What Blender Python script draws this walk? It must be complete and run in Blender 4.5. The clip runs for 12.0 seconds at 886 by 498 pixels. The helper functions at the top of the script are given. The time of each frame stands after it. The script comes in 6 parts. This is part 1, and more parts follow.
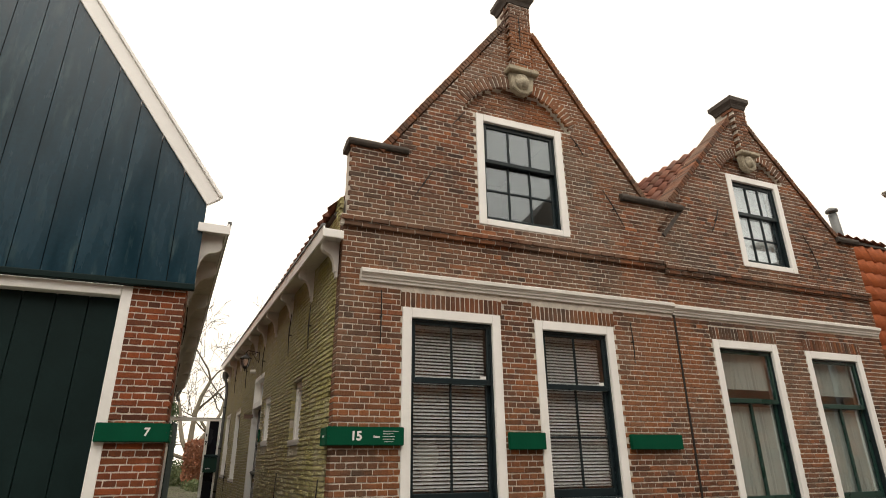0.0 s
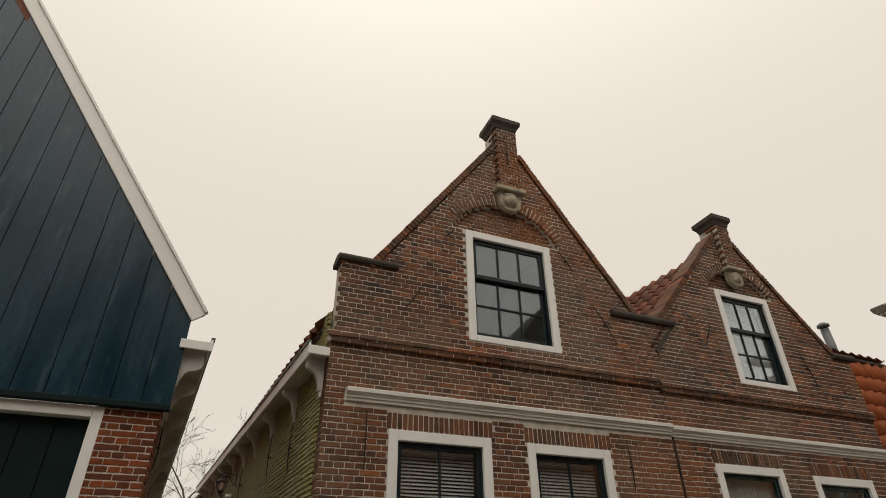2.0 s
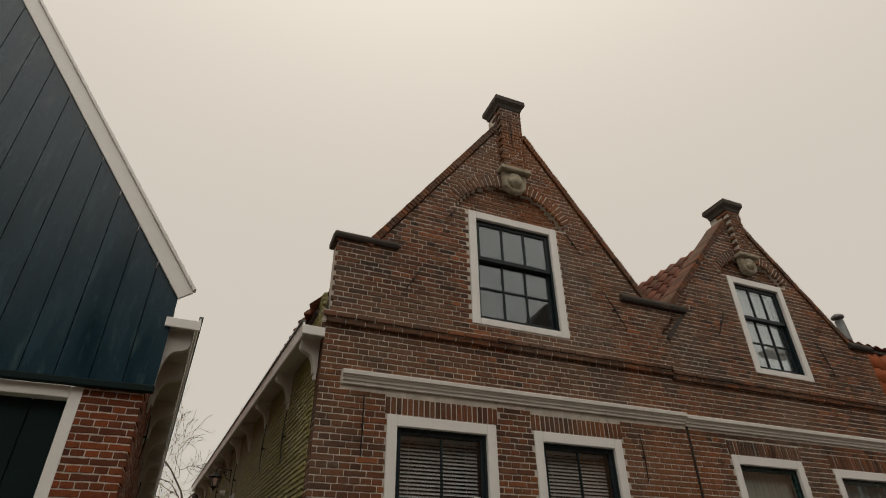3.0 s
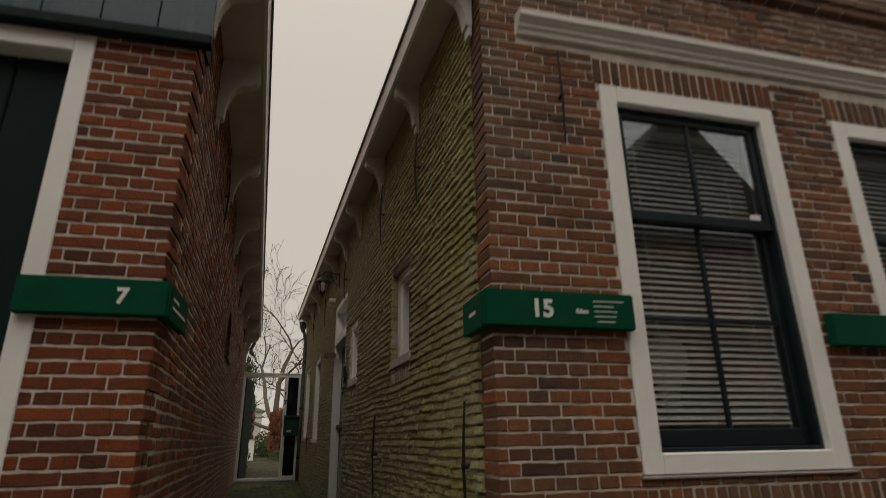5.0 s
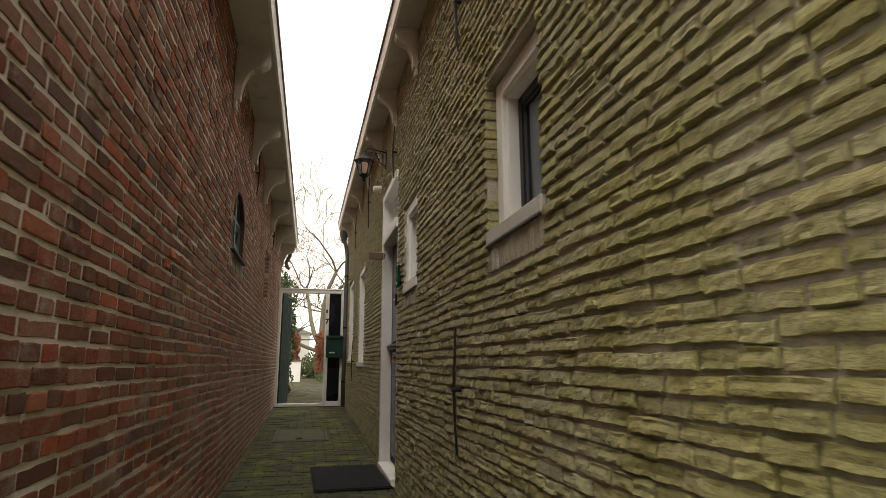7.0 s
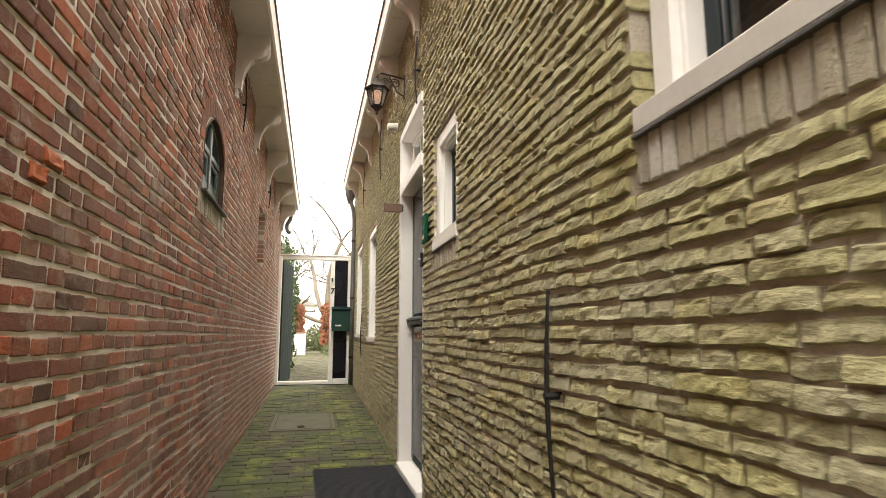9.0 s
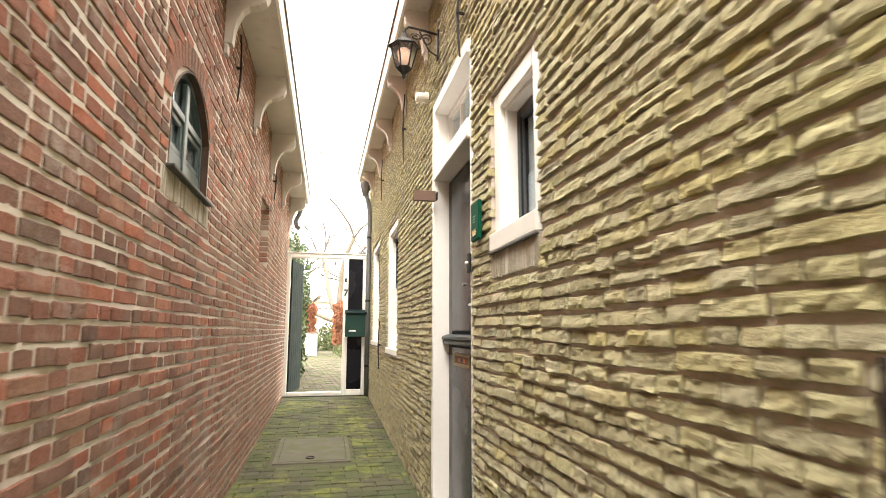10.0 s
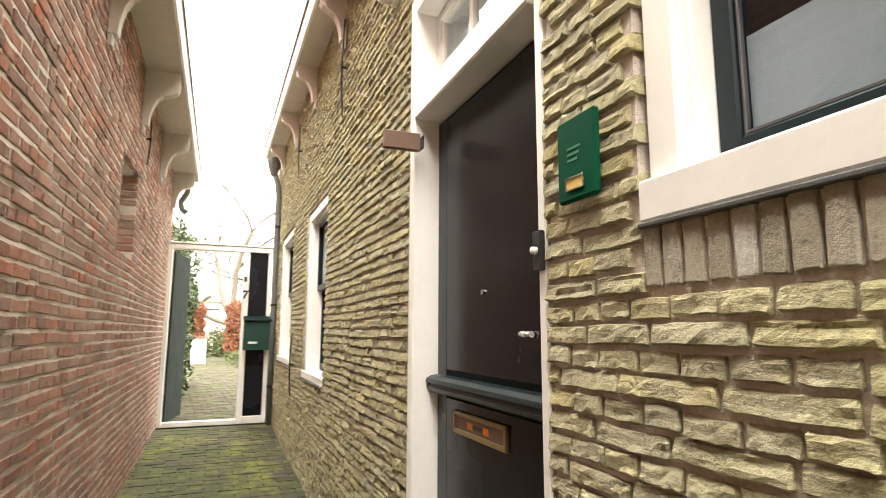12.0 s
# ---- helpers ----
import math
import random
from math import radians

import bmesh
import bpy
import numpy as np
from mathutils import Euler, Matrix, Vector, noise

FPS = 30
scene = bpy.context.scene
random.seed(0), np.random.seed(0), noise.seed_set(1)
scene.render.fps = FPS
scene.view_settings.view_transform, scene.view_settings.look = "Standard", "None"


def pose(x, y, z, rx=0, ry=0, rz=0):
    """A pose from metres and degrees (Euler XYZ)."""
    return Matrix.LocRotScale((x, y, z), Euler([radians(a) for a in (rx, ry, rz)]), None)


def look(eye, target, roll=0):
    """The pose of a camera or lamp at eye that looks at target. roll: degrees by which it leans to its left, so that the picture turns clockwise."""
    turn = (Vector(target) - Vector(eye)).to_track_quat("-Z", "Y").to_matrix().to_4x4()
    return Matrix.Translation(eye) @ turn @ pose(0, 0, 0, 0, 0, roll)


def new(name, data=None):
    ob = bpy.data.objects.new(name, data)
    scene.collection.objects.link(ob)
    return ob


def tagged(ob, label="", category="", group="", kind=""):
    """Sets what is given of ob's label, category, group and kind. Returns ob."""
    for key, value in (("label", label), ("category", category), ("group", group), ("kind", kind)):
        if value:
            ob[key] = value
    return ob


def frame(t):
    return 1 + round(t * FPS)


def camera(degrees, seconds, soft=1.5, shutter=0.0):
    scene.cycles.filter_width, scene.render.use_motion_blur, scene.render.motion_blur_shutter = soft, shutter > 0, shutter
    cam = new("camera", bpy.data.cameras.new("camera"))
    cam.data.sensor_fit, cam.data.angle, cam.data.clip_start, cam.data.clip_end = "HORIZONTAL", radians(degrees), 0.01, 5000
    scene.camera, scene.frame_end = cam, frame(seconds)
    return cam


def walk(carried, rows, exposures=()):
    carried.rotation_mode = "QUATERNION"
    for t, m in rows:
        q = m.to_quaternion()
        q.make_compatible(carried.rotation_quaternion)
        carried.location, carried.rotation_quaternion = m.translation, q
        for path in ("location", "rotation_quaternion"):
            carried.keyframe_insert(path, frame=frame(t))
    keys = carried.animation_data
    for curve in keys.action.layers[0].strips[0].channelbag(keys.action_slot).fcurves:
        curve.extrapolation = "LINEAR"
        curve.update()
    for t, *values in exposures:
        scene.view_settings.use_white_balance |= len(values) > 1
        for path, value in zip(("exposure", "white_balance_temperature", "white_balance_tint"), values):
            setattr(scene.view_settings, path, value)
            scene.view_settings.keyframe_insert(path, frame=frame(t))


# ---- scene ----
# ---------------------------------------------------------------- camera
cam = camera(76.2, 12.0, soft=0.7, shutter=0.35)
PATH = [
    (0, (0.015, -0.022, 1.179), (0.815, 1.668, 1.889), -0.6),
    (0.5, (0.019, -0.015, 1.217), (0.815, 1.639, 2.012), -0.6),
    (1, (0.029, -0.026, 1.268), (0.809, 1.578, 2.172), -0.6),
    (1.5, (0.043, -0.038, 1.28), (0.807, 1.521, 2.272), -0.6),
    (2, (0.051, -0.036, 1.267), (0.804, 1.49, 2.319), -0.7),
    (2.5, (0.084, 0.042, 1.239), (0.835, 1.555, 2.311), -0.8),
    (2.7, (0.14, 0.121, 1.224), (0.889, 1.633, 2.296), -0.7),
    (4.3, (0.36, 1.912, 1.041), (1.007, 3.589, 1.917), -0.8),
    (4.5, (0.375, 2.201, 1.005), (0.989, 3.914, 1.834), -0.9),
    (5, (0.419, 2.844, 0.894), (0.996, 4.648, 1.537), -0.8),
    (5.5, (0.539, 3.415, 0.867), (1.081, 5.264, 1.401), -0.7),
    (6, (0.58, 3.939, 0.864), (1.067, 5.82, 1.335), -0.4),
    (6.5, (0.628, 4.372, 0.867), (1.098, 6.271, 1.28), -0.2),
    (7, (0.616, 4.773, 0.921), (1.069, 6.68, 1.319), -0.2),
    (8.8, (0.658, 5.773, 0.956), (1.103, 7.698, 1.266), 0.1),
    (9, (0.655, 5.877, 0.968), (1.095, 7.805, 1.269), -0.1),
    (9.5, (0.631, 6.222, 1.015), (1.05, 8.156, 1.305), 0.1),
    (10, (0.655, 6.79, 1.119), (1.056, 8.728, 1.407), 0.1),
    (10.5, (0.687, 7.324, 1.191), (1.08, 9.264, 1.476), 0.1),
    (11, (0.692, 7.779, 1.238), (1.108, 9.714, 1.524), 0.2),
    (11.5, (0.706, 8.066, 1.264), (1.224, 9.976, 1.551), 0.3),
    (12, (0.636, 8.218, 1.249), (1.369, 10.056, 1.541), 0.2),
]
EXPOSURES = [(0, -0.2), (1, -0.7), (1.5, -0.9), (2.5, -1.2), (4.5, -1.65), (5, -1.45), (5.5, -1.15), (6.5, -0.5), (7, 0.0), (9, 1.5), (9.5, 1.85), (10, 2.25), (11, 2.35), (11.5, 2.15), (12, 2.1)]
walk(cam, [(t, look(eye, target, roll)) for t, eye, target, roll in PATH], EXPOSURES)

# ---------------------------------------------------------------- world and light: an overcast day
world = bpy.data.worlds.new("overcast")
scene.world = world
world.use_nodes = True
wn = world.node_tree.nodes
wn.clear()
wl = world.node_tree.links
sky = wn.new("ShaderNodeTexSky")
sky.sky_type = "NISHITA"
sky.sun_disc = False
sky.sun_elevation, sky.sun_rotation = radians(54), radians(200)
cloud = wn.new("ShaderNodeMix")
cloud.data_type = "RGBA"
cloud.inputs[0].default_value = 0.93
# an overcast sky is about three times as bright overhead as at the horizon
way = wn.new("ShaderNodeTexCoord")
split = wn.new("ShaderNodeSeparateXYZ")
wl.new(way.outputs["Generated"], split.inputs[0])
rise = wn.new("ShaderNodeMapRange")
rise.inputs[1].default_value, rise.inputs[2].default_value, rise.inputs[3].default_value, rise.inputs[4].default_value = 0.0, 1.0, 1.72, 3.7
square = wn.new("ShaderNodeMath")
square.operation = "POWER"
square.inputs[1].default_value = 6.0
square.use_clamp = True
wl.new(split.outputs["Z"], square.inputs[0])
wl.new(square.outputs[0], rise.inputs[0])
grey = wn.new("ShaderNodeVectorMath")
grey.operation = "SCALE"
grey.inputs[0].default_value = (9.9, 9.0, 7.75)
wl.new(rise.outputs[0], grey.inputs["Scale"])
wl.new(grey.outputs[0], cloud.inputs[7])
back = wn.new("ShaderNodeBackground")
back.inputs[1].default_value = 0.1
wo = wn.new("ShaderNodeOutputWorld")
wl.new(sky.outputs[0], cloud.inputs[6])
wl.new(cloud.outputs[2], back.inputs[0])
wl.new(back.outputs[0], wo.inputs[0])
sun = new("sun", bpy.data.lights.new("sun", "SUN"))
sun.data.energy, sun.data.angle, sun.data.color = 1.3, radians(45), (1.0, 0.95, 0.88)
sun.matrix_world = look((0, 0, 0), (0.2, 0.7, -1.0))


# ---------------------------------------------------------------- materials
def material(name, rough=0.7, metal=0.0):
    m = bpy.data.materials.new(name)
    m.use_nodes = True
    b = m.node_tree.nodes["Principled BSDF"]
    b.inputs["Roughness"].default_value, b.inputs["Metallic"].default_value = rough, metal
    return m, m.node_tree.nodes, m.node_tree.links, b


def node(ns, kind, **values):
    n = ns.new("ShaderNode" + kind)
    for key, value in values.items():
        n.inputs[key].default_value = value
    return n


def ramp(ns, stops):
    r = ns.new("ShaderNodeValToRGB")
    e = r.color_ramp.elements
    while len(e) < len(stops):
        e.new(0.5)
    for k, (p, c) in zip(e, stops):
        k.position, k.color = p, (*c, 1)
    return r


def mix(ns, ls, fac, a, b, mode="MIX"):
    n = ns.new("ShaderNodeMix")
    n.data_type, n.blend_type = "RGBA", mode
    for socket, value in ((n.inputs[0], fac), (n.inputs[6], a), (n.inputs[7], b)):
        if isinstance(value, bpy.types.NodeSocket):
            ls.new(value, socket)
        elif isinstance(value, (int, float)):
            socket.default_value = value
        else:
            socket.default_value = (*value, 1)
    return n.outputs[2]


def span(ns, ls, value, a, b, lo=0.0, hi=1.0):
    n = ns.new("ShaderNodeMapRange")
    n.inputs[1].default_value, n.inputs[2].default_value = a, b
    n.inputs[3].default_value, n.inputs[4].default_value = lo, hi
    ls.new(value, n.inputs[0])
    return n.outputs[0]


def grain(ns, ls, scale, detail=4.0, rough=0.6, stretch=None):
    """Noise in world metres; stretch squeezes it along x, y, z."""
    g = ns.new("ShaderNodeNewGeometry")
    t = node(ns, "TexNoise", Scale=scale, Detail=detail, Roughness=rough)
    if stretch:
        mp = ns.new("ShaderNodeMapping")
        mp.inputs["Scale"].default_value = stretch
        ls.new(g.outputs["Position"], mp.inputs[0])
        ls.new(mp.outputs[0], t.inputs["Vector"])
    else:
        ls.new(g.outputs["Position"], t.inputs["Vector"])
    return t.outputs["Fac"]


def relief(ns, ls, b, height, strength, distance=0.01):
    bp = node(ns, "Bump", Strength=strength, Distance=distance)
    ls.new(height, bp.inputs["Height"])
    ls.new(bp.outputs[0], b.inputs["Normal"])


def own_random(ns, ls):
    """One number for each piece, whether it is an object or an island of a joined mesh."""
    o, g = ns.new("ShaderNodeObjectInfo"), ns.new("ShaderNodeNewGeometry")
    add = ns.new("ShaderNodeMath")
    add.operation = "ADD"
    ls.new(o.outputs["Random"], add.inputs[0])
    ls.new(g.outputs["Random Per Island"], add.inputs[1])
    fr = ns.new("ShaderNodeMath")
    fr.operation = "FRACT"
    ls.new(add.outputs[0], fr.inputs[0])
    return fr.outputs[0]


def plain(name, colour, rough=0.6, metal=0.0, var=0.12, scale=6.0, bump=0.1, dirt_sheen=None, dirt_sheen_at=0.62, stretch=None):
    """Paint, metal or stone: colour varied at two scales, with stains or painted sheen, and fine relief."""
    m, ns, ls, b = material(name, rough, metal)
    big, fine = grain(ns, ls, scale, stretch=stretch), grain(ns, ls, scale * 14, 3)
    c = mix(ns, ls, span(ns, ls, big, 0.3, 0.7), [k * (1 - var) for k in colour], [min(1, k * (1 + var)) for k in colour])
    c = mix(ns, ls, span(ns, ls, fine, 0.35, 0.75, 0, var * 1.6), c, [k * 0.55 for k in colour])
    if dirt_sheen:
        c = mix(ns, ls, span(ns, ls, grain(ns, ls, scale * 1.7, 6, stretch=stretch), dirt_sheen_at, dirt_sheen_at + 0.16, 0, 0.75), c, dirt_sheen)
    ls.new(c, b.inputs["Base Color"])
    r = span(ns, ls, big, 0.3, 0.7, max(0.03, rough - 0.08), min(1, rough + 0.1))
    ls.new(r, b.inputs["Roughness"])
    if bump:
        relief(ns, ls, b, fine, bump, 0.004)
    return m


def masonry(name, stops, stain, stain_at, bloom, bloom_at, rough=0.85, bump=0.5, pits=120, over=None, coarse=None, depth=0.006, pit=0.55, lime=0.6, zones=(), algae_haze=None):
    """Fired clay: a tone for each brick, soot, moss or lime in patches, pitted face."""
    m, ns, ls, b = material(name, rough)
    r = ramp(ns, stops)
    ls.new(own_random(ns, ls), r.inputs[0])
    c = r.outputs[0]
    if over:
        r2 = ramp(ns, over)
        ls.new(own_random(ns, ls), r2.inputs[0])
        c = mix(ns, ls, span(ns, ls, grain(ns, ls, 0.9, 3), 0.45, 0.62), c, r2.outputs[0])
    for scale, lo, hi, amount, tint in zones:
        c = mix(ns, ls, span(ns, ls, grain(ns, ls, scale, 5, 0.62), lo, hi, 0, amount), c, tint)
    # tint by y: real algae on one wall, painted haze and shade on others
    if algae_haze:
        near, far, tint, amount = algae_haze
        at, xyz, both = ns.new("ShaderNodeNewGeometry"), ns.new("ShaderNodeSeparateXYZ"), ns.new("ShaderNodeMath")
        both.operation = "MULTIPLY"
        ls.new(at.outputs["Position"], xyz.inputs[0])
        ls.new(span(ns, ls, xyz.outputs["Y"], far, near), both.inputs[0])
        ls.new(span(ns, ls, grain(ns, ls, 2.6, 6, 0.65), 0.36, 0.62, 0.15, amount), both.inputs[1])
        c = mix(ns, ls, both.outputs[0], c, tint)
    fine = grain(ns, ls, pits, 5, 0.7)
    mid = grain(ns, ls, 26, 4) if coarse is None else grain(ns, ls, 30, 6, 0.75, stretch=coarse)
    c = mix(ns, ls, span(ns, ls, mid, 0.35, 0.7, 0, pit * 0.9), c, (0.55, 0.5, 0.45), "MULTIPLY")
    c = mix(ns, ls, span(ns, ls, fine, 0.52, 0.72, 0, pit), c, (0.03, 0.025, 0.02))
    c = mix(ns, ls, span(ns, ls, grain(ns, ls, 1.7, 6, 0.65), stain_at, stain_at + 0.2, 0, 0.8), c, stain)
    c = mix(ns, ls, span(ns, ls, grain(ns, ls, 3.1, 8, 0.75), bloom_at, bloom_at + 0.15, 0, lime), c, bloom)
    ls.new(c, b.inputs["Base Color"])
    add = ns.new("ShaderNodeMath")
    add.operation = "ADD"
    ls.new(fine, add.inputs[0])
    ls.new(mid, add.inputs[1])
    relief(ns, ls, b, add.outputs[0], bump, depth)
    return m


M_BRICK_F = masonry("brick_front", [(0, (0.044, 0.021, 0.011)), (0.2, (0.194, 0.071, 0.03)), (0.4, (0.084, 0.038, 0.02)), (0.6, (0.285, 0.096, 0.035)), (0.78, (0.117, 0.052, 0.026)), (0.92, (0.374, 0.128, 0.041)), (1, (0.181, 0.09, 0.045))],
                    (0.047, 0.036, 0.029), 0.55, (0.344, 0.301, 0.258), 0.61, over=[(0, (0.112, 0.067, 0.041)), (0.5, (0.224, 0.116, 0.065)), (1, (0.155, 0.079, 0.043))],
                    zones=[(0.75, 0.50, 0.61, 0.72, (0.310, 0.112, 0.034)), (0.5, 0.56, 0.70, 0.5, (0.224, 0.181, 0.146)), (1.15, 0.56, 0.68, 0.62, (0.052, 0.040, 0.031))], pit=0.5, bump=0.9, depth=0.008)
# the last tint pales bricks down the alley: haze put into their colour
M_BRICK_W = masonry("brick_alley_red", [(0, (0.117, 0.051, 0.034)), (0.18, (0.344, 0.106, 0.059)), (0.34, (0.217, 0.096, 0.058)), (0.5, (0.437, 0.107, 0.049)), (0.66, (0.169, 0.083, 0.054)), (0.82, (0.421, 0.195, 0.119)), (0.94, (0.538, 0.141, 0.057)), (1, (0.113, 0.064, 0.046))],
                    (0.15, 0.105, 0.08), 0.54, (0.56, 0.48, 0.42), 0.54, coarse=(1, 1, 1.6), bump=1.0, depth=0.009, lime=0.58, zones=[(0.6, 0.52, 0.68, 0.35, (0.52, 0.36, 0.29))], algae_haze=(11.5, 7.0, (0.60, 0.45, 0.38), 0.62))
M_BRICK_L = masonry("brick_corner_red", [(0, (0.09, 0.026, 0.010)), (0.3, (0.25, 0.056, 0.013)), (0.55, (0.14, 0.040, 0.014)), (0.8, (0.33, 0.076, 0.015)), (1, (0.18, 0.052, 0.016))],
                    (0.12, 0.055, 0.03), 0.62, (0.36, 0.31, 0.26), 0.70, bump=0.9, depth=0.008)
M_BRICK_D = masonry("brick_shaded_reveal", [(0, (0.045, 0.036, 0.03)), (0.5, (0.08, 0.055, 0.042)), (1, (0.12, 0.07, 0.05))], (0.05, 0.042, 0.035), 0.5, (0.2, 0.18, 0.15), 0.68)
M_BRICK_Y = masonry("brick_yellow", [(0, (0.33, 0.30, 0.20)), (0.2, (0.49, 0.46, 0.25)), (0.4, (0.44, 0.42, 0.31)), (0.6, (0.54, 0.51, 0.29)), (0.8, (0.39, 0.37, 0.27)), (1, (0.52, 0.47, 0.24))],
                    (0.33, 0.30, 0.21), 0.58, (0.40, 0.38, 0.11), 0.60, bump=0.85, pits=60, coarse=(0.55, 0.55, 1.5), depth=0.008, pit=0.6, over=[(0, (0.40, 0.37, 0.25)), (0.3, (0.52, 0.48, 0.30)), (0.6, (0.45, 0.42, 0.29)), (1, (0.52, 0.46, 0.23))],
                    zones=[(2.3, 0.58, 0.70, 0.45, (0.44, 0.43, 0.35))], algae_haze=(5.0, 8.6, (0.34, 0.32, 0.055), 0.7))
M_BRICK_G = masonry("brick_grey_sill", [(0, (0.38, 0.35, 0.27)), (0.35, (0.52, 0.48, 0.39)), (0.7, (0.45, 0.41, 0.31)), (1, (0.66, 0.64, 0.58))], (0.3, 0.28, 0.2), 0.58, (0.5, 0.48, 0.44), 0.6, bump=0.8, pit=0.35, depth=0.008)
M_BRICK_P = masonry("paver_mossy", [(0, (0.038, 0.035, 0.027)), (0.5, (0.068, 0.060, 0.044)), (1, (0.10, 0.084, 0.064))], (0.055, 0.078, 0.018), 0.38, (0.20, 0.21, 0.035), 0.50, bump=0.6, lime=0.85)
M_BRICK_P2 = masonry("paver_garden", [(0, (0.055, 0.052, 0.04)), (0.5, (0.085, 0.08, 0.06)), (1, (0.12, 0.105, 0.08))], (0.06, 0.085, 0.03), 0.46, (0.16, 0.17, 0.07), 0.56)
M_TILE_R = masonry("pantile_red", [(0, (0.16, 0.06, 0.04)), (0.5, (0.30, 0.11, 0.06)), (1, (0.22, 0.10, 0.07))], (0.09, 0.07, 0.05), 0.52, (0.3, 0.26, 0.2), 0.65, bump=0.3)
M_TILE_O = masonry("pantile_orange", [(0, (0.46, 0.12, 0.035)), (0.5, (0.58, 0.16, 0.05)), (1, (0.5, 0.14, 0.05))], (0.3, 0.09, 0.04), 0.66, (0.4, 0.2, 0.1), 0.75, bump=0.15, rough=0.6)
M_MORTAR = plain("mortar", (0.66, 0.61, 0.53), 0.95, var=0.2, scale=9, bump=1.0, dirt_sheen=(0.32, 0.27, 0.23), dirt_sheen_at=0.57)
# mossy towards the street, where shade in the joints is also mixed into the colour
M_MORTAR_Y = masonry("mortar_pale", [(0, (0.73, 0.66, 0.59)), (1, (0.75, 0.68, 0.61))], (0.46, 0.41, 0.31), 0.58, (0.78, 0.72, 0.66), 0.6, rough=0.95, bump=0.9, pit=0.35, algae_haze=(5.6, 8.7, (0.21, 0.20, 0.09), 0.95))
M_MORTAR_W = plain("mortar_lime", (0.72, 0.66, 0.59), 0.95, var=0.18, scale=5, bump=1.0, dirt_sheen=(0.48, 0.41, 0.36), dirt_sheen_at=0.62)
M_SAND = plain("joint_sand", (0.07, 0.065, 0.04), 0.95, var=0.3, scale=5, bump=0.8, dirt_sheen=(0.08, 0.11, 0.03), dirt_sheen_at=0.48)
M_WHITE = plain("white_paint", (0.90, 0.89, 0.86), 0.45, var=0.04, scale=3, bump=0.12, dirt_sheen=(0.55, 0.52, 0.46), dirt_sheen_at=0.68)
M_WHITE_OLD = plain("weathered_white_paint", (0.84, 0.82, 0.77), 0.55, var=0.08, scale=5, bump=0.3, dirt_sheen=(0.50, 0.47, 0.42), dirt_sheen_at=0.62)
M_GREY_PAINT = plain("grey_white_paint", (0.62, 0.60, 0.56), 0.6, var=0.08, scale=4, bump=0.2, dirt_sheen=(0.34, 0.32, 0.28), dirt_sheen_at=0.6)
M_GREEN_DARK = plain("dark_green_paint", (0.008, 0.020, 0.020), 0.6, var=0.2, scale=2.5, bump=0.08, dirt_sheen=(0.03, 0.04, 0.04), dirt_sheen_at=0.66)
# the pale upright streaks are sky sheen painted into the board colour
M_BOARD = plain("blue_green_board", (0.010, 0.040, 0.062), 0.24, var=0.3, scale=2.2, bump=0.12, dirt_sheen=(0.05, 0.09, 0.10), dirt_sheen_at=0.56, stretch=(2.5, 2.5, 0.5))
M_GREEN_DARK.node_tree.nodes["Principled BSDF"].inputs["Specular IOR Level"].default_value = 0.12
M_BOARD.node_tree.nodes["Principled BSDF"].inputs["Specular IOR Level"].default_value = 0.35
M_GREEN = plain("plate_green", (0.002, 0.072, 0.036), 0.6, var=0.1, scale=7, bump=0.08, dirt_sheen=(0.02, 0.07, 0.04), dirt_sheen_at=0.7)
M_GREEN.node_tree.nodes["Principled BSDF"].inputs["Specular IOR Level"].default_value = 0.08
M_TEAL = plain("sash_paint", (0.012, 0.022, 0.026), 0.34, var=0.15, scale=6, bump=0.08)
M_TEAL.node_tree.nodes["Principled BSDF"].inputs["Specular IOR Level"].default_value = 0.3
M_BRICK_P2.node_tree.nodes["Principled BSDF"].inputs["Specular IOR Level"].default_value = 0.1
M_LETTER = plain("white_letters", (0.82, 0.82, 0.8), 0.5, var=0.03, bump=0)
M_LETTER_BLACK = plain("black_letters", (0.02, 0.02, 0.02), 0.5, var=0.03, bump=0)
M_IRON = plain("black_iron", (0.022, 0.02, 0.019), 0.6, 0.4, var=0.3, scale=14, bump=0.4, dirt_sheen=(0.07, 0.035, 0.02), dirt_sheen_at=0.62)
M_RUST = plain("rusty_iron", (0.09, 0.04, 0.025), 0.8, 0.2, var=0.3, scale=14, bump=0.4)
M_LEAD = plain("lead_flashing", (0.13, 0.13, 0.135), 0.5, 0.6, var=0.2, scale=12, bump=0.3)
M_STONE = plain("weathered_sandstone", (0.44, 0.39, 0.29), 0.9, var=0.25, scale=9, bump=0.9, dirt_sheen=(0.20, 0.18, 0.13), dirt_sheen_at=0.52)
M_SILL_GREY = plain("grey_stone", (0.30, 0.29, 0.27), 0.8, var=0.15, scale=6, bump=0.4, dirt_sheen=(0.16, 0.16, 0.12), dirt_sheen_at=0.58)
M_SLAB = plain("concrete_slab", (0.125, 0.115, 0.09), 0.9, var=0.25, scale=5, bump=0.6, dirt_sheen=(0.09, 0.10, 0.035), dirt_sheen_at=0.46)
M_COPING = plain("dark_coping", (0.075, 0.062, 0.052), 0.9, var=0.3, scale=8, bump=0.9, dirt_sheen=(0.16, 0.13, 0.10), dirt_sheen_at=0.6)
M_GATE = plain("matt_green_stain", (0.012, 0.024, 0.022), 0.8, var=0.2, scale=6, bump=0.2)
M_GATE.node_tree.nodes["Principled BSDF"].inputs["Specular IOR Level"].default_value = 0.15
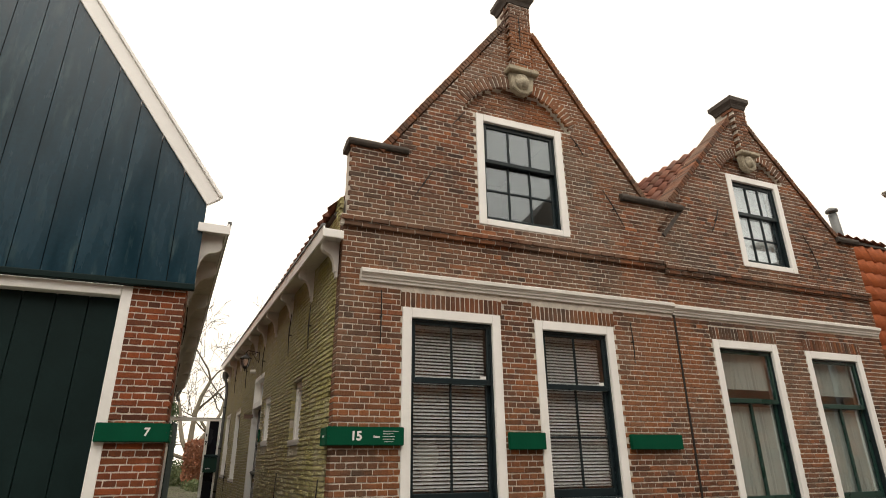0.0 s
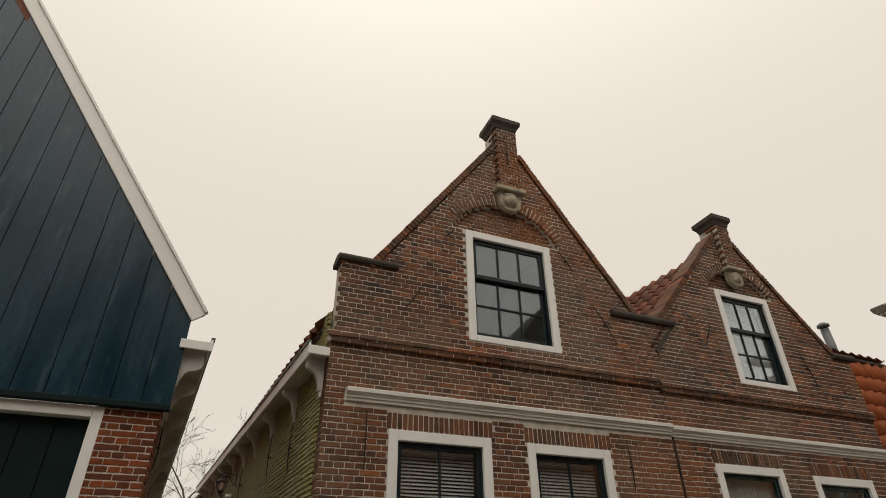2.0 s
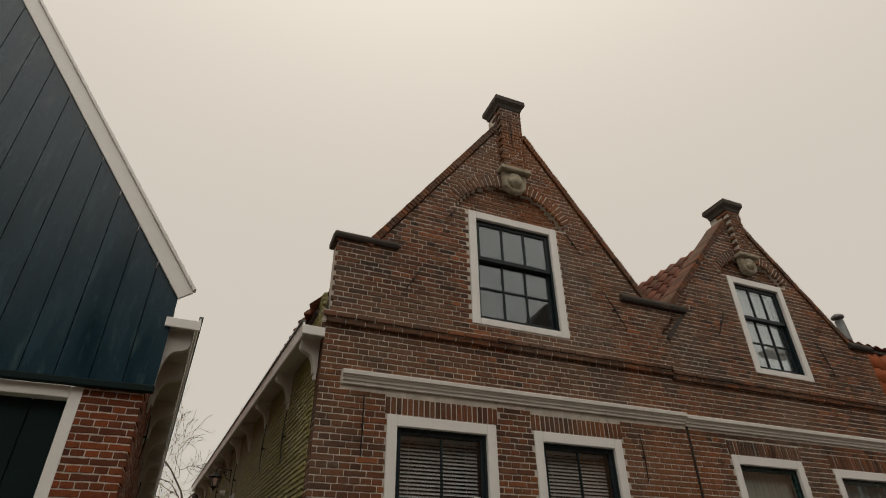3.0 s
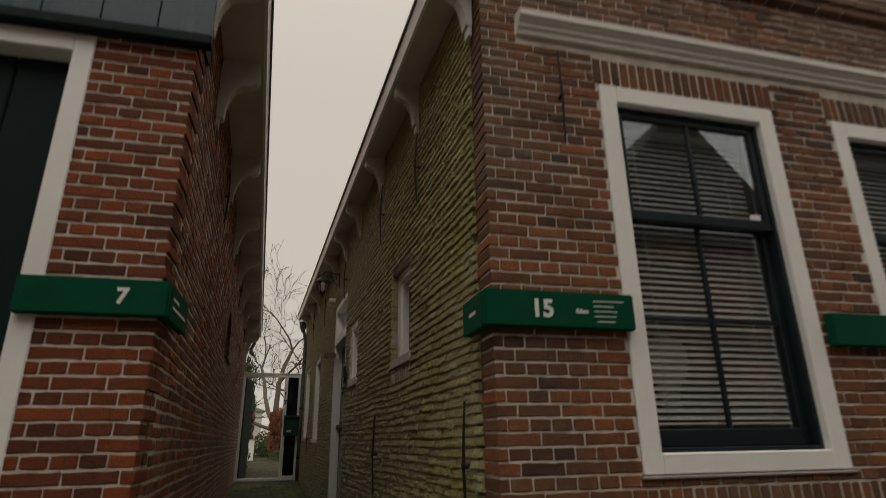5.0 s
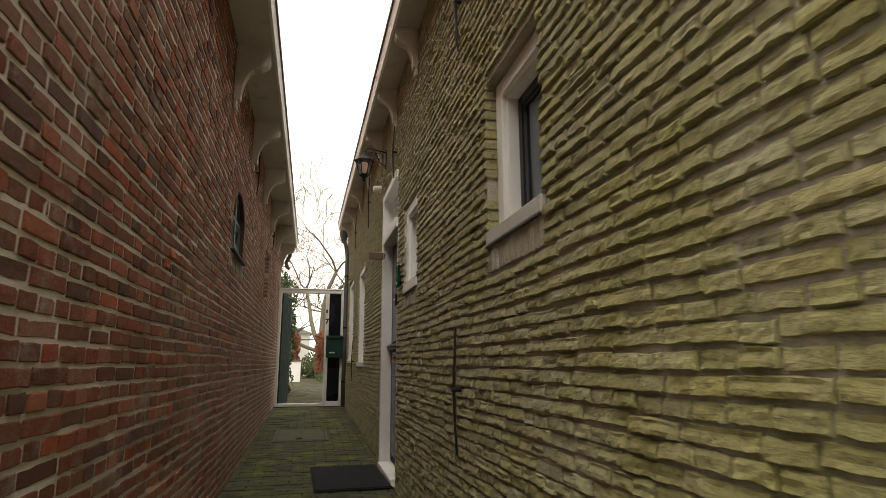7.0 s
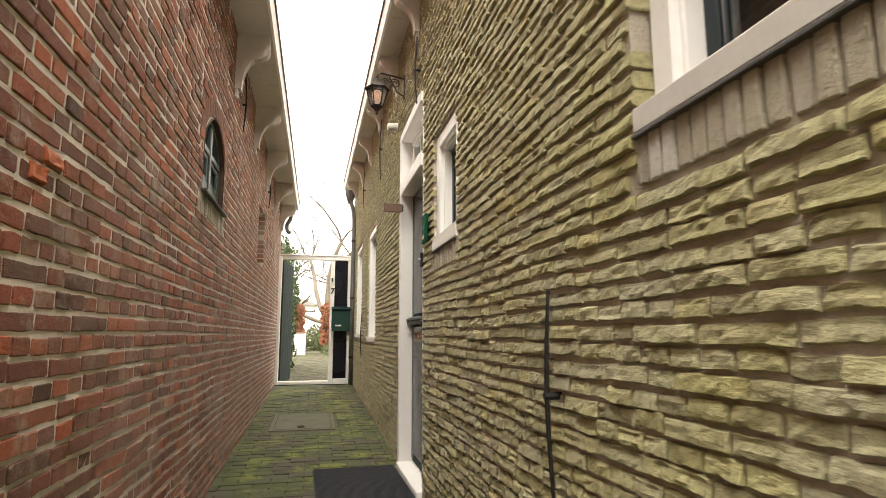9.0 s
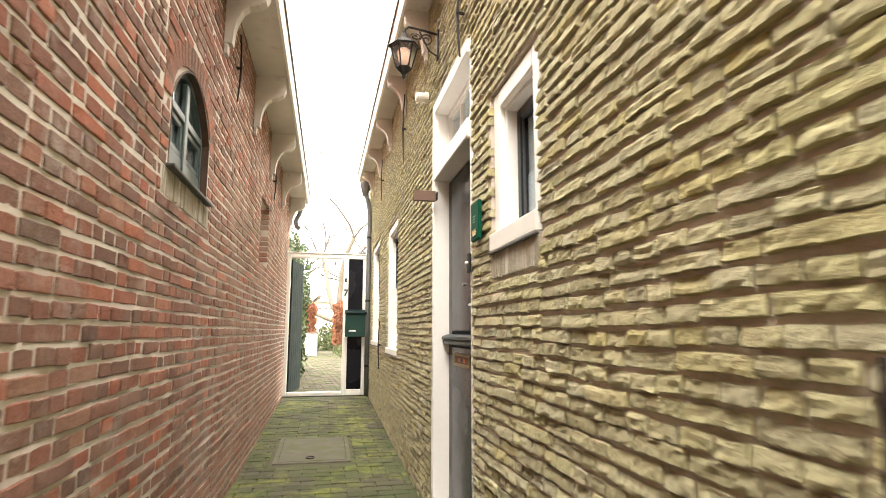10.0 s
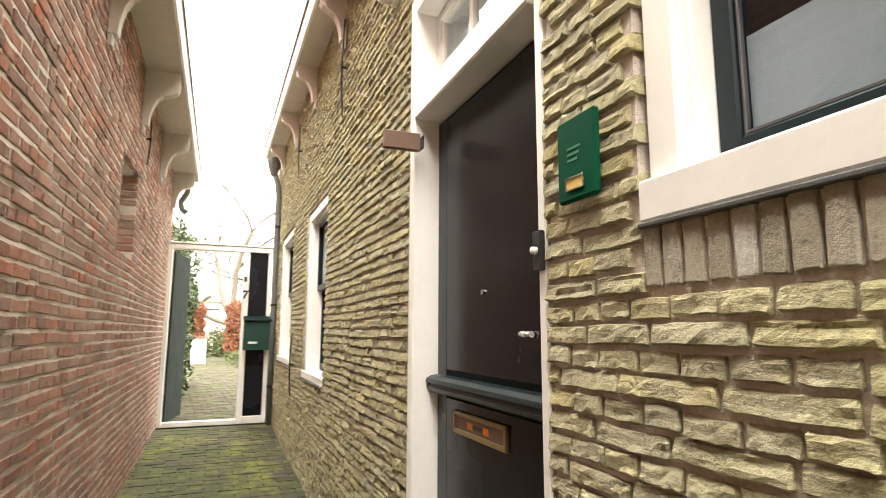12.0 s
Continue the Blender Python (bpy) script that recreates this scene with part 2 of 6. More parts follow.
M_BRASS = plain("worn_brass", (0.35, 0.26, 0.12), 0.4, 0.85, var=0.15, scale=20, bump=0.1)
M_CHROME = plain("bright_metal", (0.7, 0.7, 0.7), 0.25, 1.0, var=0.05, scale=20, bump=0)
M_PLASTIC = plain("white_plastic", (0.75, 0.73, 0.68), 0.4, var=0.05, bump=0)
M_YELLOW = plain("yellow_label", (0.75, 0.55, 0.15), 0.5, var=0.05, bump=0)
M_ORANGE = plain("orange_sticker", (0.8, 0.2, 0.02), 0.5, var=0.05, bump=0)
M_BROWN = plain("brown_board", (0.17, 0.10, 0.07), 0.6, var=0.12, scale=9, bump=0.15)
M_ZINC = plain("zinc_pipe", (0.16, 0.165, 0.165), 0.5, 0.5, var=0.2, scale=8, bump=0.15)
M_MAT = plain("rubber_mat", (0.016, 0.017, 0.022), 0.85, var=0.3, scale=20, bump=0.8)
M_BLIND = plain("blind_slat", (0.74, 0.74, 0.72), 0.5, var=0.05, scale=8, bump=0)
M_CURTAIN = plain("pale_curtain", (0.60, 0.63, 0.57), 0.9, var=0.12, scale=3, bump=0.2, stretch=(8, 8, 0.4))
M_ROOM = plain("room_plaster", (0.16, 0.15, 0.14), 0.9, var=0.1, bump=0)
M_ROOM_LIGHT = plain("room_wall_pale", (0.45, 0.43, 0.40), 0.9, var=0.1, bump=0)
M_TWIG = plain("dark_twigs", (0.075, 0.06, 0.045), 0.95, var=0.25, scale=10, bump=0.3)
M_BARK = plain("grey_bark", (0.17, 0.145, 0.11), 0.95, var=0.3, scale=10, bump=0.9, dirt_sheen=(0.13, 0.15, 0.07), dirt_sheen_at=0.55)
M_LEAF = masonry("ivy_leaf", [(0, (0.02, 0.05, 0.012)), (0.5, (0.045, 0.09, 0.02)), (1, (0.08, 0.13, 0.035))], (0.03, 0.06, 0.02), 0.7, (0.1, 0.14, 0.05), 0.75, rough=0.5, bump=0.1)
M_LEAF_RED = masonry("beech_leaf", [(0, (0.16, 0.055, 0.025)), (0.5, (0.26, 0.09, 0.04)), (1, (0.34, 0.14, 0.065))], (0.2, 0.08, 0.03), 0.7, (0.4, 0.2, 0.1), 0.75, rough=0.6, bump=0.1)
M_LEAF_GREEN = masonry("shrub_leaf", [(0, (0.05, 0.08, 0.02)), (0.5, (0.09, 0.12, 0.04)), (1, (0.16, 0.17, 0.07))], (0.08, 0.07, 0.03), 0.6, (0.1, 0.14, 0.05), 0.75, rough=0.6, bump=0.1)
M_GROUND = plain("earth_and_grass", (0.10, 0.11, 0.05), 0.95, var=0.3, scale=1.5, bump=0.8, dirt_sheen=(0.09, 0.07, 0.045), dirt_sheen_at=0.5)
M_STREET = plain("street_surface", (0.12, 0.105, 0.095), 0.9, var=0.2, scale=3, bump=0.6, dirt_sheen=(0.07, 0.06, 0.055), dirt_sheen_at=0.55)


def glass(name, tint, rough=0.02, low=0.10, high=0.92, curve=2.2):
    m, ns, ls, b = material(name, rough)
    out = ns["Material Output"]
    t, g, mx, f = ns.new("ShaderNodeBsdfTransparent"), ns.new("ShaderNodeBsdfGlossy"), ns.new("ShaderNodeMixShader"), ns.new("ShaderNodeLayerWeight")
    t.inputs[0].default_value = (*tint, 1)
    g.inputs["Roughness"].default_value = rough
    f.inputs["Blend"].default_value = 0.5
    power = ns.new("ShaderNodeMath")
    power.operation = "POWER"
    power.inputs[1].default_value = curve
    g.inputs["Color"].default_value = (0.86, 0.94, 1.0, 1)
    ls.new(f.outputs["Facing"], power.inputs[0])
    amount = span(ns, ls, power.outputs[0], 0.0, 1.0, low, high)
    wave = grain(ns, ls, 2.2, 1)
    bp = node(ns, "Bump", Strength=0.025, Distance=0.02)
    ls.new(wave, bp.inputs["Height"])
    ls.new(bp.outputs[0], g.inputs["Normal"])
    ls.new(amount, mx.inputs[0])
    ls.new(t.outputs[0], mx.inputs[1])
    ls.new(g.outputs[0], mx.inputs[2])
    ls.new(mx.outputs[0], out.inputs[0])
    return m


M_GLASS = glass("window_glass", (0.92, 0.94, 0.94))
M_GLASS_SIDE = glass("alley_window_glass", (0.90, 0.92, 0.93), 0.02, 0.03, 0.55, 3.2)
M_FILM = plain("grey_privacy_film", (0.44, 0.49, 0.53), 0.4, var=0.05, scale=3, bump=0)
# frosted lamp lens, and the painted sky reflection of the arched window
M_FROST_SKY = plain("frosted_sky_sheet", (0.74, 0.77, 0.80), 0.35, var=0.04, scale=2, bump=0)
M_LAMP, _n, _l, _b = material("lantern_glow", 0.4)
_b.inputs["Base Color"].default_value = (0.8, 0.6, 0.45, 1)
_b.inputs["Emission Color"].default_value = (1.0, 0.56, 0.42, 1)
_b.inputs["Emission Strength"].default_value = 0.14
M_LAMP_PANE = glass("lantern_glass", (0.93, 0.92, 0.90), 0.3)


# ---------------------------------------------------------------- building helpers
def finish(name, bm, mat, smooth=False):
    me = bpy.data.meshes.new(name)
    bmesh.ops.recalc_face_normals(bm, faces=bm.faces)
    bm.to_mesh(me)
    bm.free()
    if smooth:
        for p in me.polygons:
            p.use_smooth = True
    me.materials.append(mat)
    return me


def part(name, bm, mat, parent, label="", smooth=False):
    ob = new(name, finish(name, bm, mat, smooth))
    ob.parent = parent
    if label:
        ob["label"] = label
    return ob


def thing(name, m, label, category, group="", kind=""):
    ob = new(name)
    ob.matrix_world = m
    ob.empty_display_size = 0.1
    return tagged(ob, label, category, group, kind)


def solid(name, bm, mat, m, label, category, kind="structure", group="", smooth=False):
    ob = new(name, finish(name, bm, mat, smooth))
    ob.matrix_world = m
    return tagged(ob, label, category, group, kind)


def box(bm, a0, a1, b0, b1, c0, c1, bevel=0.0):
    vs = [bm.verts.new((a, b, c)) for a in (a0, a1) for b in (b0, b1) for c in (c0, c1)]
    fs = [bm.faces.new([vs[i] for i in q]) for q in ((0, 1, 3, 2), (4, 6, 7, 5), (0, 4, 5, 1), (2, 3, 7, 6), (0, 2, 6, 4), (1, 5, 7, 3))]
    if bevel:
        es = list({e for f in fs for e in f.edges})
        bmesh.ops.bevel(bm, geom=es, offset=bevel, segments=1, affect="EDGES")
    return bm


def boxed(*args, **kw):
    return box(bmesh.new(), *args, **kw)


def prism(bm, outline, lo, hi, axis=0):
    """The outline, two coordinates a corner, pushed along the given axis from lo to hi."""
    def at(p, q):
        c = list(p)
        c.insert(axis, q)
        return bm.verts.new(c)
    a, b = [at(p, lo) for p in outline], [at(p, hi) for p in outline]
    bm.faces.new(a)
    bm.faces.new(b[::-1])
    for i in range(len(a)):
        j = (i + 1) % len(a)
        bm.faces.new((a[i], a[j], b[j], b[i]))
    return bm


def tube(bm, pts, radii, sides=8):
    """A round bar through the points."""
    rings = []
    for i, p in enumerate(pts):
        p = Vector(p)
        d = (Vector(pts[min(i + 1, len(pts) - 1)]) - Vector(pts[max(i - 1, 0)])).normalized()
        e = d.orthogonal().normalized()
        f = d.cross(e)
        r = radii[i] if isinstance(radii, (list, tuple)) else radii
        rings.append([bm.verts.new(p + r * (math.cos(2 * math.pi * k / sides) * e + math.sin(2 * math.pi * k / sides) * f)) for k in range(sides)])
    for a, b in zip(rings, rings[1:]):
        best = min(range(sides), key=lambda s: sum((a[k].co - b[(k + s) % sides].co).length for k in range(sides)))
        for k in range(sides):
            bm.faces.new((a[k], a[(k + 1) % sides], b[(k + 1 + best) % sides], b[(k + best) % sides]))
    bm.faces.new(rings[0][::-1])
    bm.faces.new(rings[-1])
    return bm


def lathe(bm, profile, sides=12, square=False):
    """Turned about the second axis; profile: (radius, height)."""
    rings = []
    for r, h in profile:
        rings.append([bm.verts.new((r * math.cos(2 * math.pi * (k + 0.5) / sides), h, r * math.sin(2 * math.pi * (k + 0.5) / sides))) for k in range(sides)])
    for a, b in zip(rings, rings[1:]):
        for k in range(sides):
            bm.faces.new((a[k], a[(k + 1) % sides], b[(k + 1) % sides], b[k]))
    bm.faces.new(rings[0][::-1])
    bm.faces.new(rings[-1])
    return bm


def plane_frame(origin, along):
    """A wall's own axes: u along it, v up, w out of its face."""
    u = Vector((*along, 0)).normalized()
    v = Vector((0, 0, 1))
    w = u.cross(v)
    m = Matrix((u, v, w)).transposed().to_4x4()
    m.translation = origin
    return m


def letters(text, size, mat, parent, u, v, w, name="number", align="CENTER", m=None):
    cu = bpy.data.curves.new(name, "FONT")
    cu.body, cu.size, cu.extrude, cu.align_x, cu.align_y = text, size, 0.0015, align, "CENTER"
    cu.offset = size * 0.034
    tmp = new(name, cu)
    me = bpy.data.meshes.new_from_object(tmp.evaluated_get(bpy.context.evaluated_depsgraph_get()))
    bpy.data.objects.remove(tmp)
    me.materials.append(mat)
    ob = new(name, me)
    ob.parent = parent
    ob.matrix_local = (m or Matrix()) @ Matrix.Translation((u, v, w))
    return ob


# ---------------------------------------------------------------- bricks
def cut(spans, a, b):
    out = []
    for s, e in spans:
        if b <= s or a >= e:
            out.append((s, e))
        else:
            if a > s:
                out.append((s, a))
            if b < e:
                out.append((b, e))
    return out


def worn_brick(l, h, d, rng, deep=None):
    """A fired brick with knocked-off corners and a wavering outline, mortar lapping over its edges."""
    j = lambda k: rng.uniform(-k, k)
    n = 4 if l > 0.12 else 2
    p, q = l / 2, h / 2
    c = rng.uniform(0.0012, 0.0045)
    rim = [(-p + c + (2 * p - 2 * c) * k / n, -q) for k in range(n + 1)] + [(p, -q + c), (p, q - c)]
    rim += [(p - c - (2 * p - 2 * c) * k / n, q) for k in range(n + 1)] + [(-p, q - c), (-p, -q + c)]
    rim = [(u + j(0.0018), v + j(0.0022)) for u, v in rim]
    m = len(rim)
    e = 0.0028
    vs = [(u, v, -(deep or d)) for u, v in rim] + [(u, v, -0.003 + j(0.001)) for u, v in rim]
    vs += [(u * (1 - e / p), v * (1 - e / q), j(0.0013)) for u, v in rim]
    fs = [(r + k, r + (k + 1) % m, r + m + (k + 1) % m, r + m + k) for r in (0, m) for k in range(m)]
    t = 2 * m
    for k in range(n):
        fs.append((t + k, t + k + 1, t + 2 * n + 2 - k, t + 2 * n + 3 - k))
    fs.append((t + n, t + n + 1, t + n + 2, t + n + 3))
    fs.append((t + 2 * n + 3, t + 2 * n + 4, t + 2 * n + 5, t))
    return vs, fs


def rough_brick(l, h, d, rng, deep=None):
    """A hand-made weathered brick: ragged outline, dented face, its lower edge a little proud."""
    n = max(4, round(l / 0.017))
    us = [-1] + [-0.96 + 1.92 * k / n for k in range(n + 1)] + [1]
    vv = (-1, -0.84, -0.25, 0.4, 0.86, 1)
    fall = (-0.0050, 0.0022, 0.0018, 0.0, -0.0022, -0.0080)
    nu, nv = len(us), len(vv)
    vs, fs = [], []
    seat = rng.uniform(0, 99)
    lean, chip = rng.uniform(-0.0012, 0.0022), rng.uniform(-1, 1)
    groove = rng.uniform(-0.5, 0.6) if rng.random() < 0.3 else 9
    bow = rng.uniform(-0.003, 0.003)
    for iv in range(nv):
        for iu in range(nu):
            a, b = us[iu], vv[iv]
            w = 0.005 * noise.noise((a * l * 16 + seat, b * h * 30, seat)) + 0.0032 * noise.noise((a * l * 52 + seat, b * h * 60, seat * 2))
            w += fall[iv] - lean * b - 0.0045 * (abs(a) == 1) - 0.010 * max(0.0, a * chip - 0.72) - 0.003 * (abs(b - groove) < 0.33)
            e = noise.noise((a * l * 30 + seat * 3, b * 5, 7 + seat)) + 0.6 * noise.noise((a * l * 85 + seat, b * 5, seat))
            x = a * l / 2 + (0.0022 * noise.noise((b * 3 + seat, 5, a * 2)) if abs(a) > 0.9 else 0.0)
            y = b * h / 2 * (1 - (0.34 if b < 0 else 0.26) * abs(e) * (abs(b) > 0.8)) + bow * (1 - a * a) + 0.0016 * noise.noise((a * l * 9 + seat, 3, 0))
            vs.append((x, y, w))
    for iv in range(nv - 1):
        for iu in range(nu - 1):
            k = iv * nu + iu
            fs.append((k, k + 1, k + 1 + nu, k + nu))
    rim = list(range(nu)) + [nu * k + nu - 1 for k in range(1, nv)] + [nu * (nv - 1) + k for k in range(nu - 2, -1, -1)] + [nu * k for k in range(nv - 2, 0, -1)]
    n0 = len(vs)
    back = -(deep or d)
    for k in rim:
        vs.append((vs[k][0], vs[k][1] * 1.02, back))
    n = len(rim)
    for i in range(n):
        fs.append((n0 + i, n0 + (i + 1) % n, rim[(i + 1) % n], rim[i]))
    return vs, fs


def rows_of(v0, v1, course, length, joint, outline, holes, seed, bond="english", ragged=0.0, head=None, wave=0.0):
    """Every brick of a wall as (u centre, v centre, length, height, row). outline(v): the spans of the wall at that height."""
    rng = random.Random(seed)
    gap = joint if head is None else head
    out, row, v = [], 0, v0
    while v + course * 0.6 < v1:
        top = v + course - joint
        spans = outline(v + course * 0.5)
        for a0, a1, b0, b1 in holes:
            if b0 < top - 0.012 and b1 > v + 0.012:
                spans = cut(spans, a0, a1)
        for s, e in spans:
            step = length if (bond == "stretcher" or row % 2 == 0) else length / 2
            shift = {"stretcher": (row % 2) * length / 2}.get(bond, length * 0.25 if row % 2 else (row // 2 % 2) * length * 0.5)
            k = math.floor((s - shift) / step)
            u = k * step + shift
            while u < e - 0.02:
                n = step
                if bond == "wild" and step == length and rng.random() < 0.25:
                    n = length / 2
                if wave:
                    n *= rng.uniform(0.84, 1.16)
                a, b = max(s, u + gap / 2), min(e, u + n - gap / 2)
                if b - a > 0.03:
                    out.append(((a + b) / 2, (v + top) / 2 + rng.uniform(-ragged, ragged) + (wave * noise.noise(((a + b) * 0.7, v * 1.6, seed)) if wave else 0.0), b - a, top - v, row))
                u += n
        v += course
        row += 1
    return out


def lay(owner, bricks, make, mat, near, depth=0.03, proud=0.0, seed=1, name="brick", limit=300, vary=0.004, deep_all=None):
    """Lay the bricks on the owner's face: those in the near stretch as parts, the rest as one joined part."""
    rng = random.Random(seed)
    kinds = {}
    vs, fs = [], []
    made = 0
    for u, v, l, h, row, *extra in bricks:
        deep = extra[0] if extra else deep_all
        w = proud + rng.uniform(-vary, vary)
        if made < limit and near(u, v):
            key = (round(l * 40), round(h * 200), deep, rng.randrange(5))
            if key not in kinds:
                bv, bf = make(l, h, depth, rng, deep)
                me = bpy.data.meshes.new(name)
                me.from_pydata(bv, [], bf)
                me.materials.append(mat)
                kinds[key] = (me, l)
            me, l0 = kinds[key]
            ob = new(name, me)
            ob.parent = owner
            ob.location, ob.scale = (u, v, w), (l / l0, 1, 1)
            ob.rotation_euler = (0, 0, rng.uniform(-0.008, 0.008))
            made += 1
        else:
            bv, bf = make(l, h, depth, rng, deep)
            n = len(vs)
            vs += [(a + u, b + v, c + w) for a, b, c in bv]
            fs += [tuple(i + n for i in q) for q in bf]
    if fs:
        me = bpy.data.meshes.new(name + "work")
        me.from_pydata(vs, [], fs)
        me.materials.append(mat)
        ob = new(name + "work", me)
        ob.parent = owner
        tagged(ob, kind="stuff")


def soldiers(u0, u1, v0, v1, width, joint):
    n = max(1, round((u1 - u0) / width))
    s = (u1 - u0) / n
    return [(u0 + (k + 0.5) * s, (v0 + v1) / 2, s - joint, v1 - v0, k) for k in range(n)]


def slabs(bm, u0, u1, v0, v1, holes, w0, w1):
    """A wall of the given outline with real openings, as blocks that butt end to end."""
    us = sorted({u0, u1, *[min(max(h[i], u0), u1) for h in holes for i in (0, 1)]})
    vv = sorted({v0, v1, *[min(max(h[i], v0), v1) for h in holes for i in (2, 3)]})
    grid = {}
    def vert(i, j, w):
        if (i, j, w) not in grid:
            grid[(i, j, w)] = bm.verts.new((us[i], vv[j], w))
        return grid[(i, j, w)]
    def full(i, j):
        if not (0 <= i < len(us) - 1 and 0 <= j < len(vv) - 1):
            return False
        a, b = (us[i] + us[i + 1]) / 2, (vv[j] + vv[j + 1]) / 2
        return not any(h[0] < a < h[1] and h[2] < b < h[3] for h in holes)
    for i in range(len(us) - 1):
        for j in range(len(vv) - 1):
            if not full(i, j):
                continue
            for w in (w0, w1):
                bm.faces.new([vert(i, j, w), vert(i + 1, j, w), vert(i + 1, j + 1, w), vert(i, j + 1, w)])
            for di, dj, p, q in ((-1, 0, (0, 0), (0, 1)), (1, 0, (1, 0), (1, 1)), (0, -1, (0, 0), (1, 0)), (0, 1, (0, 1), (1, 1))):
                if not full(i + di, j + dj):
                    bm.faces.new([vert(i + p[0], j + p[1], w0), vert(i + q[0], j + q[1], w0), vert(i + q[0], j + q[1], w1), vert(i + p[0], j + p[1], w1)])
    return bm


F = plane_frame((1.305, 4.966, 0), (1, -0.056))
L = plane_frame((0.06, 5.256, 0), (1, -0.06))
W = plane_frame((0.022, 5.256, 0), (0.0062, 1))
R = plane_frame((1.305, 4.966, 0), (0, -1))


# ---------------------------------------------------------------- ground
bm = bmesh.new()
box(bm, -400, 400, -400, 4.0, -0.3, 0.0)
solid("road", bm, M_STREET, Matrix(), "grey-brown paved street in front of the houses", "road")
bm = bmesh.new()
box(bm, -400, 400, 4.0, 600, -0.3, -0.06)
solid("ground", bm, M_GROUND, Matrix(), "earth and grass behind the houses", "ground")


alley_floor = solid("floor", boxed(-0.02, 1.31, 4.0, 9.5, -0.2, -0.01), M_SAND, Matrix(), "narrow alley floor of mossy brick pavers", "floor")
RAMP = pose(0, 9.5, 0, math.degrees(math.atan(0.185 / 5.9)), 0, 0)
floor_ramp = solid("floor", boxed(-0.02, 1.31, 0.0, 5.9, -0.2, -0.01), M_SAND, RAMP, "mossy brick pavers rising to the gate", "floor")
GARDEN = pose(-0.1, 15.45, 0.185, 0.3, 0, 4)
garden_path = solid("pavement", boxed(-0.6, 2.4, 0.0, 22.0, -0.3, -0.01), M_SAND, GARDEN, "pale brick garden path beyond the gate", "pavement")

# ---------------------------------------------------------------- house with number 15 and its neighbour
WIN = [(0.617, 1.678, 0.747, 2.60), (2.071, 3.09, 0.75, 2.588)]
WIN2 = [(4.536, 5.616, 0.62, 2.555), (6.107, 7.20, 0.62, 2.51)]
GW = (1.473, 2.638, 3.598, 5.021)
GW2 = (5.338, 6.361, 3.576, 4.972)
SPLIT, END = 3.95, 7.72


ARCHES = [(2.05, 4.66, 0.83, 0.99, 58), (5.85, 4.62, 0.70, 0.84, 56)]


def niche(k, v):
    """The span at height v of the brick field set back under a gable's arch."""
    cu, cv, r0 = ARCHES[k][:3]
    h = math.sqrt(max(0.0, r0 * r0 - (v - cv) ** 2))
    return cu - h, cu + h


def outline_a(v):
    if v < 4.28:
        return [(0.0 if v < 3.47 else 0.03, SPLIT)]
    if v < 6.42:
        t = (v - 4.28) / (6.42 - 4.28)
        spans = [(0.40 + t * 1.54, 3.77 - t * 1.50)]
        return cut(spans, *niche(0, v)) if 5.0 < v < 5.49 else spans
    return [(1.94, 2.27)]


def outline_b(v):
    if v < 4.2:
        return [(SPLIT, END)]
    if v < 5.9:
        t = (v - 4.2) / 1.7
        spans = [(4.15 + t * 1.51, 7.40 - t * 1.48)]
        return cut(spans, *niche(1, v)) if 4.95 < v < 5.32 else spans
    return [(5.66, 5.92)]


def front_wall(name, spans, holes, gable_poly, label, k):
    bm = bmesh.new()
    slabs(bm, *spans, holes, -0.25, -0.0052)
    if k == 0:
        # bedding of the corner bricks
        box(bm, 0.007, 0.0495, -0.1, 3.36, -0.162, -0.0056)
    for i, poly in enumerate(gable_poly):
        prism(bm, poly, -0.25, -0.072 if i == 2 else -0.0052, axis=2)
    (a, wt), (b, _), (r1, v1), (l1, _) = gable_poly[2]
    cu, cv, r0 = ARCHES[k][:3]
    lim = math.acos((wt - cv) / r0)
    ring = [(cu + r0 * math.sin(lim - 2 * lim * i / 24), cv + r0 * math.cos(lim - 2 * lim * i / 24)) for i in range(25)]
    prism(bm, [(b, wt)] + ring + [(a, wt), (l1, v1), (r1, v1)], -0.0715, -0.0052, axis=2)
    return solid(name, bm, M_MORTAR, F, label, "wall")


def gable_polys(l0, l1, r0, r1, v0, v1, win, neck_top):
    """A triangle-like gable split round its window into convex pieces."""
    at = lambda v: (l0 + (l1 - l0) * (v - v0) / (v1 - v0), r0 + (r1 - r0) * (v - v0) / (v1 - v0))
    wt = win[3]
    a, b = at(wt)
    return [[(l0, v0), (win[0], v0), (win[0], wt), (a, wt)], [(win[1], v0), (r0, v0), (b, wt), (win[1], wt)],
            [(a, wt), (b, wt), (r1, v1), (l1, v1)], [(l1, v1), (r1, v1), (r1, neck_top), (l1, neck_top)]]


wall_a = front_wall("wall_front_a", (0.05, SPLIT, -0.1, 4.28), WIN + [GW],
                    gable_polys(0.42, 1.96, 3.75, 2.25, 4.28, 6.42, GW, 6.76), "brown-red brick front with a pointed gable", 0)
wall_b = front_wall("wall_front_b", (SPLIT, END, -0.1, 4.2), WIN2 + [GW2],
                    gable_polys(4.17, 5.68, 7.38, 5.90, 4.2, 5.9, GW2, 6.1), "weathered brick front with a smaller pointed gable", 1)

# alley side of the same house
Y = lambda y: -(y - 4.966)
S1 = (Y(6.905), Y(6.34), 1.378, 2.085)
S2 = (Y(8.98), Y(8.446), 1.43, 2.10)
DOOR = (Y(10.215), Y(9.285), 0.0, 2.555)
S3 = (Y(12.99), Y(12.03), 0.885, 2.22)
S4 = (Y(14.99), Y(13.85), 0.93, 2.30)
SIDE = [S1, S2, DOOR, S3, S4]
